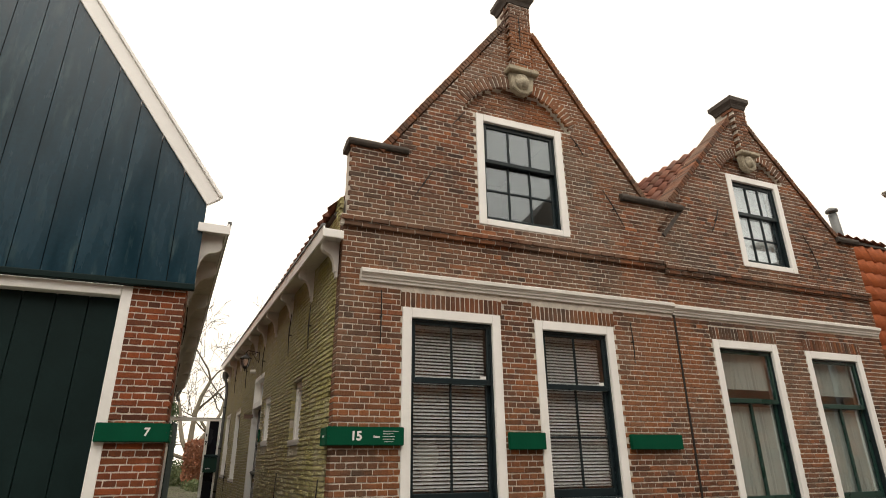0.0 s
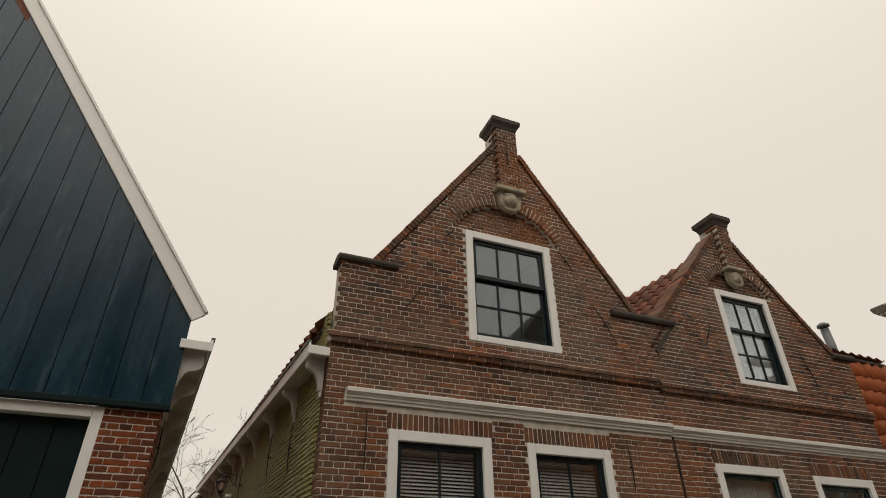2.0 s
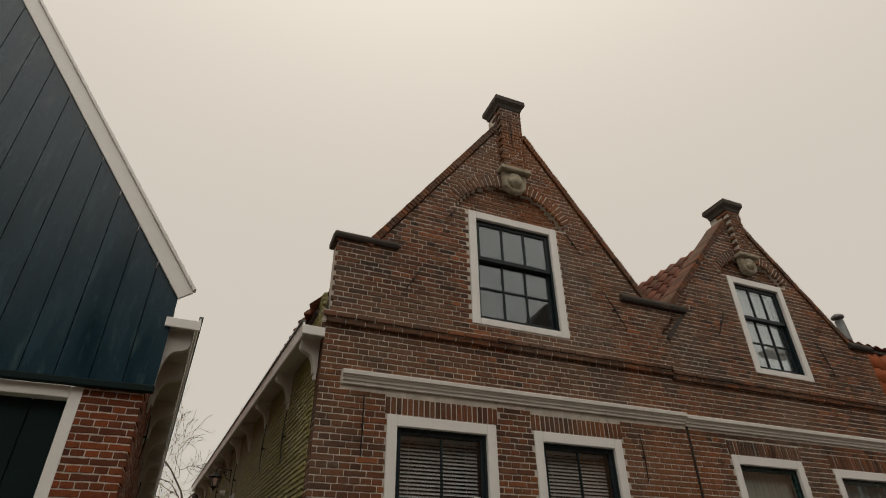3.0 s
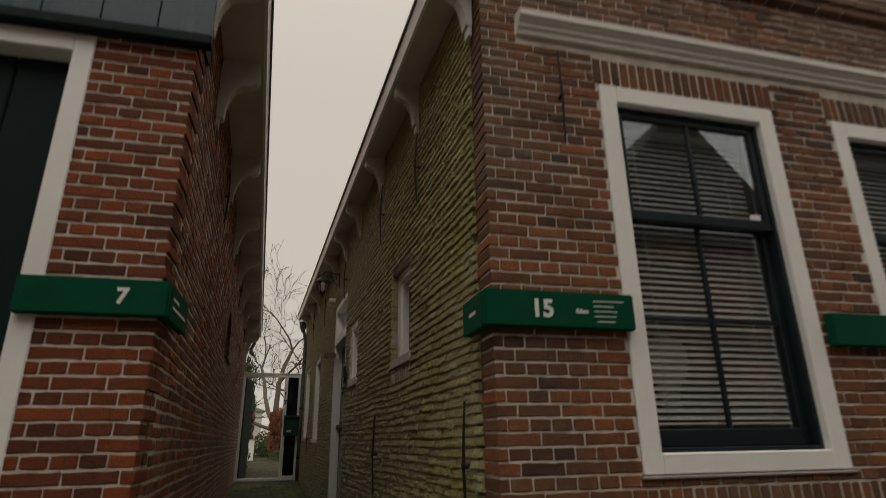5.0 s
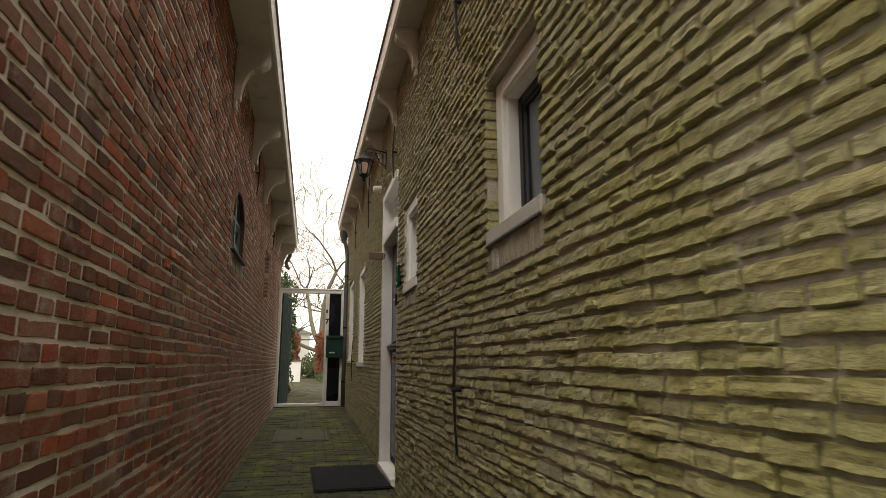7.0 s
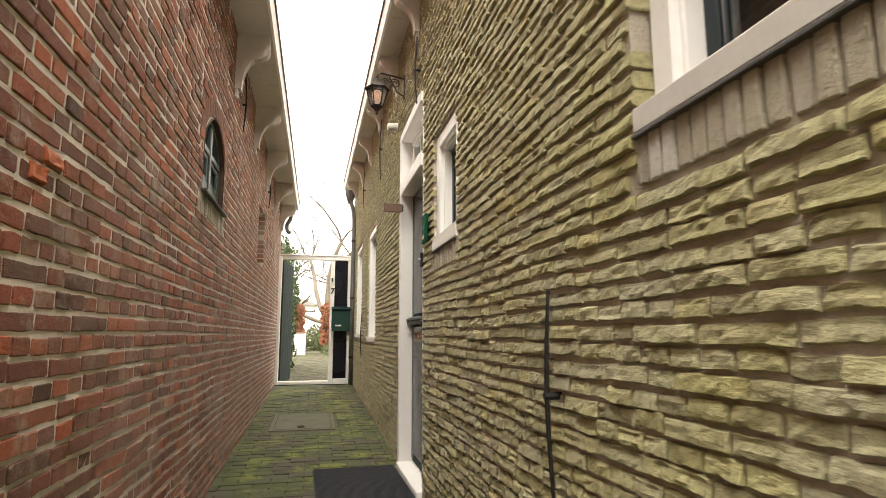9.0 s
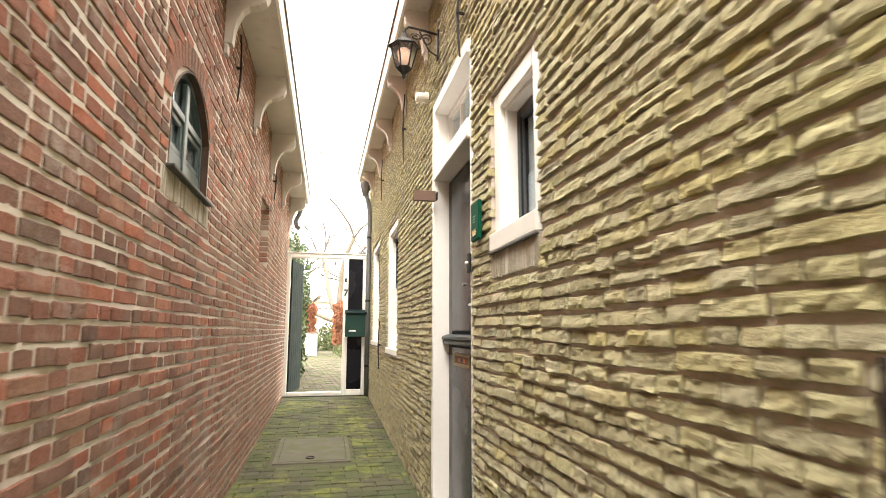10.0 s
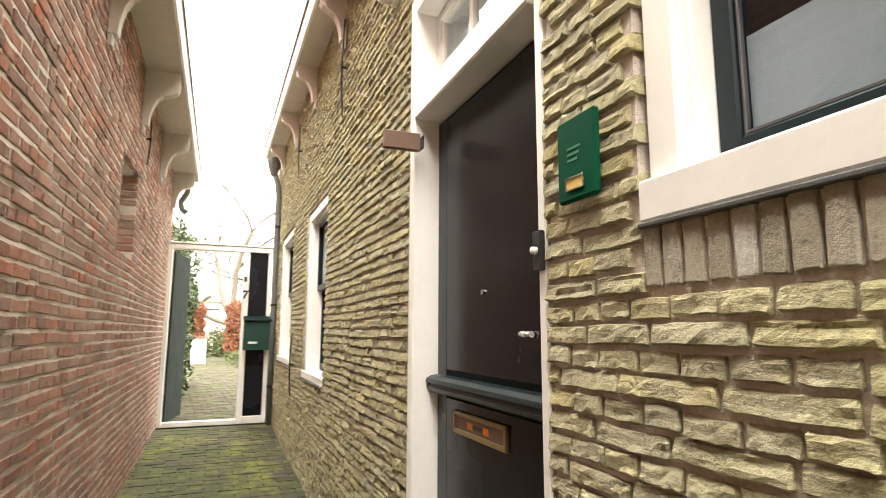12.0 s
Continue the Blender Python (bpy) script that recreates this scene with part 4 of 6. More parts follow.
roof("roof_5", (9.06, 4.60, 2.45), (1, -0.056, 0), (0.0, 0.40, 1.7), 8, 8, M_TILE_O, "bright orange pantile roof facing the street")
roof("roof_6", (10.9, 5.35, 4.50), (-1, 0.056, 0), (0, -0.45, 0.10), 8, 1, M_TILE_R, "dark red ridge of the neighbouring roof", tl=0.4)
solid("wall_neighbour", boxed(7.74, 13.0, 0, 2.64, -4.0, -0.06), M_BRICK_F, F, "plain brick wall under the orange roof", "wall")
o = thing("flue_pipe", pose(10.22, 5.3, 4.38, 0, -4, 0), "dark metal flue pipe with a small cap", "flue")
part("pipe", lathe(bmesh.new(), [(0.07, 0.0), (0.07, 0.85)], 14), M_ZINC, o, smooth=True).matrix_local = Matrix.Rotation(radians(90), 4, "X")
part("cap", lathe(bmesh.new(), [(0.055, 0.87), (0.10, 0.89), (0.10, 0.93), (0.04, 0.97)], 14), M_ZINC, o, smooth=True).matrix_local = Matrix.Rotation(radians(90), 4, "X")
# close the houses behind
solid("wall_rear", boxed(1.62, 9.2, 15.45, 15.7, 0, 4.0), M_BRICK_F, Matrix(), "plain rear wall closing the houses", "wall")
solid("wall_left_rear", boxed(-6.0, 0.03, 15.66, 15.9, 0, 3.3), M_BRICK_W, Matrix(), "plain rear wall closing the house", "wall")
solid("wall_left_far", boxed(-6.3, -6.0, 5.4, 15.9, 0, 3.3), M_BRICK_W, Matrix(), "plain far wall closing the house", "wall")

# ---------------------------------------------------------------- boarded gable of the house with number 7
SL = 1.405
gable_top = lambda u: 3.50 - SL * u
APEX = -3.0
boards = solid("wall_boarded_gable", prism(bmesh.new(), [(-0.03, 2.68), (-0.03, 3.44), (APEX, gable_top(APEX) - 0.06), (2 * APEX, 3.44), (2 * APEX, 2.68)], -0.2, 0.028, axis=2), M_GREEN_DARK, L, "dark blue-green boarded gable above a garage door", "wall")
BW = 0.232
for k in range(26):
    a1 = 0.012 - k * BW
    a0 = a1 - BW + 0.007
    t0, t1 = (min(gable_top(u), gable_top(2 * APEX - u)) for u in (a0, min(a1, 0.012)))
    if min(t0, t1) > 2.75:
        bm = prism(bmesh.new(), [(a0, 2.655), (a1, 2.655), (a1, t1), (a0, t0)], 0.029, 0.052, axis=2)
        part("board", bm, M_BOARD, boards)
part("drip_rail", boxed(2 * APEX, 0.016, 2.62, 2.675, 0.0, 0.062, bevel=0.006), M_GREEN_DARK, boards)


def barge(sign):
    """White barge board along the roof edge with a moulded outer edge."""
    ang = math.atan(SL)
    length = 3.0 / math.cos(ang)
    m = L @ Matrix.Translation((0.0, 3.455, 0.0)) @ Matrix.Rotation(math.pi - ang, 4, "Z")
    if sign < 0:
        m = L @ Matrix.Translation((2 * APEX, 3.43, 0.0)) @ Matrix.Rotation(ang, 4, "Z")
    o = thing("trim_barge_board", m, "white painted barge board along the gable roof edge", "barge board", kind="structure")
    up = -1 if sign > 0 else 1
    a, b = sorted((0.0, up * 0.13))
    part("board", boxed(-0.03, length, a, b, 0.053, 0.085, bevel=0.004), M_WHITE, o)
    a, b = sorted((up * 0.131, up * 0.162))
    part("edge_moulding", boxed(-0.02, length, a, b, 0.04, 0.105, bevel=0.006), M_WHITE, o)
    return o


barge(1)
barge(-1)
bm = prism(bmesh.new(), [(0.03, 3.40), (0.06, 3.50), (-2.94, 7.70), (-5.94, 3.50), (-5.91, 3.40), (-2.94, 7.56)], 5.34, 15.8, axis=1)
solid("roof_left", bm, M_TILE_R, Matrix(), "steep red roof behind the boarded gable", "roof")
# garage door
g = thing("garage_door", L, "closed dark green garage door in a white frame", "garage door", kind="structure")
part("door_frame", boxed(-0.545, -0.462, 0.0, 2.62, -0.16, 0.006, bevel=0.005), M_WHITE, g, "white door frame")
part("door_frame", boxed(-2.9, -0.546, 2.53, 2.62, -0.16, 0.006, bevel=0.005), M_WHITE, g, "white door frame")
part("door_frame", boxed(-2.99, -2.902, 0.0, 2.62, -0.16, 0.006, bevel=0.005), M_WHITE, g, "white door frame")
for k in range(10):
    part("plank", boxed(-0.548 - (k + 1) * 0.235, -0.552 - k * 0.235, 0.02, 2.528, -0.13, -0.09, bevel=0.006), M_GREEN_DARK, g)


# ---------------------------------------------------------------- eaves
def bracket(m, h=0.30, d=0.17, label="white wooden eaves bracket with a curved foot"):
    """Sawn console: local u is its thickness, w its reach."""
    o = thing("eaves_bracket", m, label, "bracket", "eaves brackets")
    pts = [(0.0, 0.0), (0.035, 0.0), (0.04, 0.06), (0.052, 0.11), (0.075, 0.155), (0.10, 0.175), (d * 0.75, 0.185), (d * 0.93, 0.205), (d, 0.235), (d * 0.98, 0.26), (d * 0.93, h), (0.0, h)]
    k = h / 0.30
    pts = [(w * (1.25 if 0 < i < 6 and k > 1 else 1), v * k if i < 11 else h) for i, (w, v) in enumerate(pts)]
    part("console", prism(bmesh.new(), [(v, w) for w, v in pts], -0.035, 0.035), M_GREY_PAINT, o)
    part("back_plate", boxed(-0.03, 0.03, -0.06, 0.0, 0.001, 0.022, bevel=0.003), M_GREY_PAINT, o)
    return o


def eaves(name, m, u0, u1, za, zb, reach, label):
    """Boxed gutter along the wall: soffit, fascia and lip, rising or falling from za to zb."""
    o = thing(name, m, label, "gutter", kind="structure")
    def run(part_name, outline, mat):
        bm = bmesh.new()
        far = 0.32 if part_name == "roof_edge" else 0.0
        if u0 < -5:
            cuts = ((u0, za), (u1 - far, zb))
        else:
            cuts = ((u0 + far, za), (u1, zb))
        ends = [[bm.verts.new((u, v + z, w)) for w, v in outline] for u, z in cuts]
        bm.faces.new(ends[0])
        bm.faces.new(ends[1][::-1])
        n = len(outline)
        for i in range(n):
            bm.faces.new((ends[0][i], ends[0][(i + 1) % n], ends[1][(i + 1) % n], ends[1][i]))
        part(part_name, bm, mat, o)
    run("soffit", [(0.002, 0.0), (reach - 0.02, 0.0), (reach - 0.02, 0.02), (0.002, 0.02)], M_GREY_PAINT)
    run("fascia", [(reach - 0.018, -0.012), (reach, -0.012), (reach + 0.012, 0.10), (reach - 0.006, 0.10)], M_WHITE)
    run("gutter_lip", [(reach - 0.01, 0.102), (reach + 0.024, 0.102), (reach + 0.024, 0.122), (reach - 0.01, 0.122)], M_ZINC)
    end, z = (u1, zb) if u0 < -5 else (u0, za)
    side = 1 if u0 < -5 else -1
    part("end_board", boxed(*sorted((end + side * 0.001, end + side * 0.02)), z - 0.014, z + 0.07, 0.003, reach + 0.016, bevel=0.004), M_WHITE, o, "white end board of the gutter")
    run("roof_edge", [(-0.28, 0.30), (0.05, 0.06), (reach - 0.03, 0.05), (reach - 0.03, 0.09), (0.03, 0.14), (-0.28, 0.38)], M_TILE_R)
    return o


zR = lambda y: 3.215 + 0.0255 * (y - 5.1)
eaves("trim_gutter_east", R, Y(15.7), Y(4.93), zR(15.7), zR(4.93), 0.19, "white boxed gutter with a grey soffit on brackets")
for y in (5.10, 6.14, 7.30, 8.45, 9.46, 10.48, 11.59, 12.72, 13.87, 15.05):
    bracket(R @ Matrix.Translation((Y(y), zR(y) - 0.30, 0)))
zL = lambda y: 3.185 - 0.0095 * (y - 5.3)
eaves("trim_gutter_west", W, -0.06, 10.45, zL(5.2), zL(15.7), 0.262, "white boxed gutter with a grey soffit on brackets")
for y in (5.31, 6.10, 7.38, 8.68, 9.98, 11.28, 12.60, 13.98, 15.35):
    bracket(W @ Matrix.Translation((y - 5.256, zL(y) - 0.42, 0)), h=0.40, d=0.235)
for y, v0, v1 in ((7.335, 0.52, 1.09), (5.27, 0.52, 1.06), (13.52, 0.68, 1.24)):
    wall_anchor(R, Y(y), v0, Y(y), v1, w=0.016)
for y, v0, v1 in ((6.09, 2.35, 2.86), (7.25, 2.45, 3.0), (9.42, 2.5, 2.98), (11.52, 2.55, 3.2), (13.5, 2.68, 3.2)):
    wall_anchor(R, Y(y), v0, Y(y), v1, w=0.016)
for y, v0, v1 in ((10.38, 2.55, 3.0), (7.2, 2.5, 2.95), (12.9, 2.5, 2.9)):
    wall_anchor(W, y - 5.256, v0, y - 5.256, v1, w=0.012)


# ---------------------------------------------------------------- alley windows
def side_window(name, hole, fw, sill_h, label, film, rws=1, deep=0.045, face=-0.02, two=False, sill_mat=M_WHITE):
    u0, u1, v0, v1 = hole
    o = thing(name, R, label, "window", kind="structure")
    part("window_sill", boxed(u0 + 0.003, u1 - 0.003, v0 + 0.004, v0 + sill_h, -0.16, 0.006, bevel=0.005), sill_mat, o, "painted window sill")
    part("flashing", boxed(u0 + 0.004, u1 - 0.004, v0 - 0.006, v0 + 0.003, -0.05, 0.011, bevel=0.002), M_LEAD, o, "grey lead flashing")
    part("window_frame", frame_ring(bmesh.new(), u0 + 0.003, u1 - 0.003, v0 + sill_h, v1 - 0.003, fw, -0.17, face, 0.006, bottom=0), M_WHITE, o, "white wooden frame")
    part("inner_frame", frame_ring(bmesh.new(), u0 + fw, u1 - fw, v0 + sill_h, v1 - fw, 0.018, -0.165, -deep, 0.004, bottom=0.0), M_WHITE, o)
    a, b, c, d = u0 + fw + 0.018, u1 - fw - 0.018, v0 + sill_h, v1 - fw - 0.018
    if two:
        mid = c + (d - c) * 0.55
        sash(o, a, b, mid - 0.02, d, -deep - 0.045, 2, 1, M_TEAL, 0.03, bottom=0.045, pane=M_GLASS_SIDE)
        sash(o, a, b, c, mid + 0.02, -deep - 0.085, 2, 2, M_TEAL, 0.03, bottom=0.06, pane=M_GLASS_SIDE)
    else:
        sash(o, a, b, c, d, -deep - 0.045, 1, rws, M_TEAL, 0.042, bottom=0.052, pane=M_GLASS_SIDE)
        part("putty_line", frame_ring(bmesh.new(), a + 0.044, b - 0.044, c + 0.054, d - 0.044, 0.006, -deep - 0.062, -deep - 0.052, 0.001), M_LEAD, o)
    if film:
        part("film", boxed(a + 0.045, b - 0.045, c + 0.055, c + 0.055 + (d - c) * film, -deep - 0.075, -deep - 0.072), M_FILM, o, "frosted privacy film on the glass")
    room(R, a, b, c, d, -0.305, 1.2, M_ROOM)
    return o


side_window("window_7", S1, 0.075, 0.062, "small white-framed alley window with a dark sash", 0.0, deep=0.07, face=-0.05, sill_mat=M_GREY_PAINT)
side_window("window_8", S2, 0.075, 0.078, "small white-framed alley window with frosted lower glass", 0.34)
side_window("window_9", S3, 0.07, 0.06, "tall white-framed alley sash window", 0.0, two=True)
side_window("window_10", S4, 0.07, 0.06, "tall white-framed alley sash window", 0.0, two=True)

# ---------------------------------------------------------------- the alley door
u0, u1, v0, v1 = DOOR
d = thing("door_1", R, "closed dark stable door in a white frame with a fanlight", "door", kind="structure")
fw = 0.057
part("door_frame", boxed(u0 + 0.003, u0 + fw, 0.0, v1 - 0.003, -0.16, 0.012, bevel=0.005), M_WHITE, d, "white door frame")
part("door_frame", boxed(u1 - fw + 0.02, u1 - 0.003, 0.0, v1 - 0.003, -0.16, -0.004, bevel=0.005), M_WHITE, d, "white door frame")
part("door_head", boxed(u0 + fw, u1 - fw + 0.02, v1 - 0.075, v1 - 0.003, -0.16, 0.011, bevel=0.005), M_WHITE, d)
part("transom", boxed(u0 + fw, u1 - fw + 0.02, 2.045, 2.14, -0.16, 0.014, bevel=0.006), M_WHITE, d, "white transom bar")
da, db = u0 + fw, u1 - fw + 0.02
part("fanlight_frame", frame_ring(bmesh.new(), da, db, 2.14, v1 - 0.075, 0.03, -0.12, -0.075, 0.004), M_WHITE, d)
fl = sash(d, da + 0.03, db - 0.03, 2.17, v1 - 0.105, -0.085, 3, 1, M_WHITE, 0.012, bar=0.028, name="fanlight")
part("doorstep", boxed(da, db, 0.0, 0.055, -0.16, 0.03, bevel=0.006), M_WHITE, d, "pale door sill")
part("upper_leaf", boxed(da + 0.004, db - 0.004, 1.085, 2.041, -0.13, -0.09, bevel=0.004), M_GREEN_DARK, d)
part("lower_leaf", boxed(da + 0.004, db - 0.004, 0.06, 1.06, -0.13, -0.09, bevel=0.004), M_GREEN_DARK, d)
M_DOOR = plain("near_black_door_paint", (0.008, 0.009, 0.014), 0.24, var=0.15, scale=1.6, bump=0.03, dirt_sheen=(0.03, 0.03, 0.035), dirt_sheen_at=0.7)
M_DOOR.node_tree.nodes["Principled BSDF"].inputs["Specular IOR Level"].default_value = 0.25
part("upper_panel", boxed(da + 0.09, db - 0.02, 1.12, 2.025, -0.089, -0.083, bevel=0.003), M_DOOR, d, "glossy near-black panel")
part("lower_panel", boxed(da + 0.09, db - 0.02, 0.12, 1.03, -0.089, -0.083, bevel=0.003), M_DOOR, d, "glossy near-black panel")
part("stile_face", boxed(da + 0.006, da + 0.088, 0.08, 2.035, -0.0895, -0.084, bevel=0.002), M_TEAL, d)
bar = prism(bmesh.new(), [(1.045, -0.09), (1.045, -0.05), (1.058, -0.045), (1.072, -0.052), (1.075, -0.038), (1.088, -0.042), (1.098, -0.06), (1.102, -0.09)], da + 0.002, db - 0.004)
part("weather_bar", bar, M_TEAL, d, "moulded rail between the door leaves")
slot = part("letter_plate", frame_ring(bmesh.new(), Y(9.985), Y(9.62), 0.928, 0.998, 0.014, -0.083, -0.072, 0.002), M_BRASS, d, "worn brass letter plate")
part("flap", boxed(Y(9.97), Y(9.635), 0.943, 0.983, -0.082, -0.078), M_BROWN, slot)
for yy in (9.86, 9.75):
    part("sticker", boxed(Y(yy + 0.018), Y(yy - 0.018), 0.953, 0.972, -0.0775, -0.0765), M_ORANGE, slot, "orange sticker")
part("text_line", boxed(Y(9.838), Y(9.772), 0.957, 0.969, -0.0775, -0.0765), M_LETTER_BLACK, slot)
part("door_handle", tube(bmesh.new(), [(Y(9.46), 1.245, -0.083), (Y(9.46), 1.245, -0.035), (Y(9.40), 1.245, -0.03)], 0.008), M_CHROME, d, "bright metal handle")
part("peep_hole", lathe(bmesh.new(), [(0.008, 0), (0.008, 0.006)], 10), M_CHROME, d).matrix_local = Matrix.Translation((Y(9.77), 1.37, -0.083)) @ Matrix.Rotation(radians(90), 4, "X")
room(R, da, db, 2.2, 2.5, -0.305, 1.0, M_ROOM_LIGHT)
solid("wall_behind_door", boxed(da - 0.05, db + 0.05, 0, 2.045, -0.25, -0.17), M_ROOM, R, "plain wall closing the doorway behind the leaf", "wall")

# latch, intercom plate, sign, detector
o = thing("door_latch", R @ Matrix.Translation((Y(9.30), 1.43, 0.0)), "black latch block with a white button on the door frame", "latch")
part("plate", boxed(-0.018, 0.018, -0.045, 0.045, 0.0, 0.014, bevel=0.003), M_IRON, o)
part("button", lathe(bmesh.new(), [(0.009, 0), (0.008, 0.012)], 10), M_PLASTIC, o, smooth=True).matrix_local = Matrix.Translation((0.0, 0.0, 0.014)) @ Matrix.Rotation(radians(90), 4, "X")
o = thing("bell_plate", R @ Matrix.Translation((Y(9.124), 1.593, 0.012)), "green enamelled bell plate with a small yellow label", "sign plate")
part("plate", boxed(-0.063, 0.063, -0.086, 0.086, 0.0, 0.016, bevel=0.005), M_GREEN, o)
part("label_frame", frame_ring(bmesh.new(), -0.03, 0.03, -0.066, -0.038, 0.004, 0.016, 0.02, 0.001), M_CHROME, o)
part("label", boxed(-0.026, 0.026, -0.062, -0.042, 0.016, 0.0175), M_YELLOW, o, "yellow paper name label")
for k in range(3):
    part("text_line", boxed(-0.025, 0.02 - 0.006 * k, 0.018 - k * 0.012, 0.023 - k * 0.012, 0.0162, 0.017), plain("faded_green", (0.05, 0.22, 0.13), 0.5, var=0.05, bump=0) if k == 0 else bpy.data.materials["faded_green"], o)
o = thing("projecting_sign", R @ Matrix.Translation((Y(10.10), 1.934, 0.0)), "small brown wooden board projecting from the door frame", "sign board")
part("board", boxed(-0.012, 0.012, -0.033, 0.033, 0.013, 0.15, bevel=0.003), M_BROWN, o)
part("fixing_plate", boxed(-0.022, 0.022, -0.025, 0.025, 0.002, 0.008, bevel=0.002), M_IRON, o)
o = thing("outdoor_sensor", R @ Matrix.Translation((Y(10.45), 2.715, 0.0)) @ Matrix.Scale(0.78, 4), "round white plastic sensor on the wall", "sensor")
part("base", lathe(bmesh.new(), [(0.05, 0), (0.05, 0.03)], 16), M_PLASTIC, o, smooth=False).matrix_local = Matrix.Rotation(radians(90), 4, "X")
part("housing", lathe(bmesh.new(), [(0.042, 0.03), (0.044, 0.09), (0.035, 0.11)], 16), M_PLASTIC, o, smooth=False).matrix_local = Matrix.Rotation(radians(90), 4, "X")


# ---------------------------------------------------------------- wall lantern
def lantern(m):
    o = thing("wall_lantern", m, "black wrought-iron wall lantern with a glowing lamp", "lantern")
    part("wall_plate", boxed(-0.025, 0.025, -0.16, 0.10, 0.0, 0.015, bevel=0.004), M_IRON, o)
    part("arm", tube(bmesh.new(), [(0, 0.06, 0.01), (0, 0.07, 0.07), (0, 0.085, 0.15), (0, 0.10, 0.25), (0, 0.07, 0.285)], 0.010), M_IRON, o)
    curl = []
    for k in range(26):
        t = k / 25
        r = 0.055 * (1 - 0.75 * t)
        curl.append((0, 0.0 + r * math.sin(t * 9.5), 0.10 + r * math.cos(t * 9.5)))
    part("scroll", tube(bmesh.new(), curl, 0.006, 6), M_IRON, o)
    part("scroll", tube(bmesh.new(), [(0, 0.045 + 0.55 * (y - 0.045), 0.12 + 0.9 * (w - 0.02)) for _, y, w in curl], 0.005, 6), M_IRON, o)
    part("brace", tube(bmesh.new(), [(0, -0.13, 0.01), (0, -0.09, 0.08), (0, -0.01, 0.12), (0, 0.07, 0.16)], 0.007, 6), M_IRON, o)
    c = Vector((0, -0.02, 0.285))
    def turned(name, prof, mat, sides=6, smooth=False, label=""):
        part(name, lathe(bmesh.new(), prof, sides), mat, o, label, smooth).matrix_local = Matrix.Translation(c)
    turned("finial", [(0.006, 0.09), (0.016, 0.075), (0.012, 0.06), (0.024, 0.05), (0.03, 0.03)], M_IRON, 10)
    turned("hood", [(0.03, 0.03), (0.045, 0.005), (0.12, -0.045), (0.135, -0.06), (0.125, -0.066), (0.05, -0.03)], M_IRON, 6, label="six-sided iron hood")
    turned("lamp", [(0.03, -0.075), (0.055, -0.10), (0.05, -0.17), (0.02, -0.21)], M_LAMP, 10, True, "glowing lamp bulb")
    turned("base", [(0.066, -0.24), (0.06, -0.25), (0.03, -0.275), (0.012, -0.30), (0.016, -0.315), (0.004, -0.335)], M_IRON, 6)
    for k in range(6):
        a0, a1 = 2 * math.pi * (k + 0.5) / 6, 2 * math.pi * (k + 1.5) / 6
        part("lantern_post", tube(bmesh.new(), [c + Vector((0.108 * math.cos(a0), -0.065, 0.108 * math.sin(a0))), c + Vector((0.062 * math.cos(a0), -0.242, 0.062 * math.sin(a0)))], 0.006, 5), M_IRON, o)
        bm = bmesh.new()
        q = [c + Vector((r * math.cos(a), h, r * math.sin(a))) for r, h, a in ((0.104, -0.067, a0), (0.104, -0.067, a1), (0.060, -0.24, a1), (0.060, -0.24, a0))]
        inner = [p + (c + Vector((0, p.y - c.y, 0)) - p) * 0.03 for p in q]
        f, g2 = [bm.verts.new(p) for p in q], [bm.verts.new(p) for p in inner]
        bm.faces.new(f)
        bm.faces.new(g2[::-1])
        for i in range(4):
            bm.faces.new((f[i], f[(i + 1) % 4], g2[(i + 1) % 4], g2[i]))
        part("pane", bm, M_LAMP_PANE, o).visible_shadow = False
    return o


lantern(R @ Matrix.Translation((Y(10.08), 2.935, 0.0)) @ Matrix.Scale(0.77, 4))

# ---------------------------------------------------------------- west wall windows
o = thing("window_11", W @ Matrix.Translation((0, 0, 0.016)), "small arched two-light window with grey-green painted frame", "window", kind="structure")
a, b, c, dd = ARCH
n = 16
rise = 0.22
arc = lambda q, inset: [(a + inset + (b - a - 2 * inset) * i / q, (dd - rise) + (rise - inset) * math.sin(math.pi * i / q) ** 0.75) for i in range(q + 1)]
M_SAGE = plain("grey_green_paint", (0.10, 0.14, 0.145), 0.35, var=0.12, scale=6, bump=0.08, dirt_sheen=(0.16, 0.17, 0.15), dirt_sheen_at=0.62)


def arch_band(bm, far, near, w0, w1):
    """A ring between two outlines with the same number of corners."""
    rings = [[bm.verts.new((*q, w)) for q in line] for line in (far, near) for w in (w0, w1)]
    fo, ff, no, nf = rings
    for i in range(len(far)):
        k = (i + 1) % len(far)
        for q in ((ff[i], ff[k], nf[k], nf[i]), (no[i], no[k], fo[k], fo[i]), (nf[i], nf[k], no[k], no[i]), (fo[i], fo[k], ff[k], ff[i])):
            bm.faces.new(q)
    return bm


shape = lambda inset: [(a + inset, c + inset)] + arc(n, inset) + [(b - inset, c + inset)]
outer, inner = shape(0.0), shape(0.036)
part("window_frame", arch_band(bmesh.new(), outer, inner, -0.09, -0.05), M_SAGE, o, "grey-green wooden frame")
# dark lining: shade under the arch put into the brick colour
part("reveal", arch_band(bmesh.new(), outer, shape(0.009), -0.049, -0.018), M_BRICK_D, o, "brick reveal with its shade painted dark")
part("pane", prism(bmesh.new(), inner, -0.078, -0.074, axis=2), M_GLASS, o).visible_shadow = False
# added pale sheet: the sky's reflection in these panes as plain colour
part("film", prism(bmesh.new(), inner, -0.0795, -0.0785, axis=2), M_FROST_SKY, o, "pale sheet standing in for sky reflected in the glass")
um, vt = (a + b) / 2, dd - 0.215
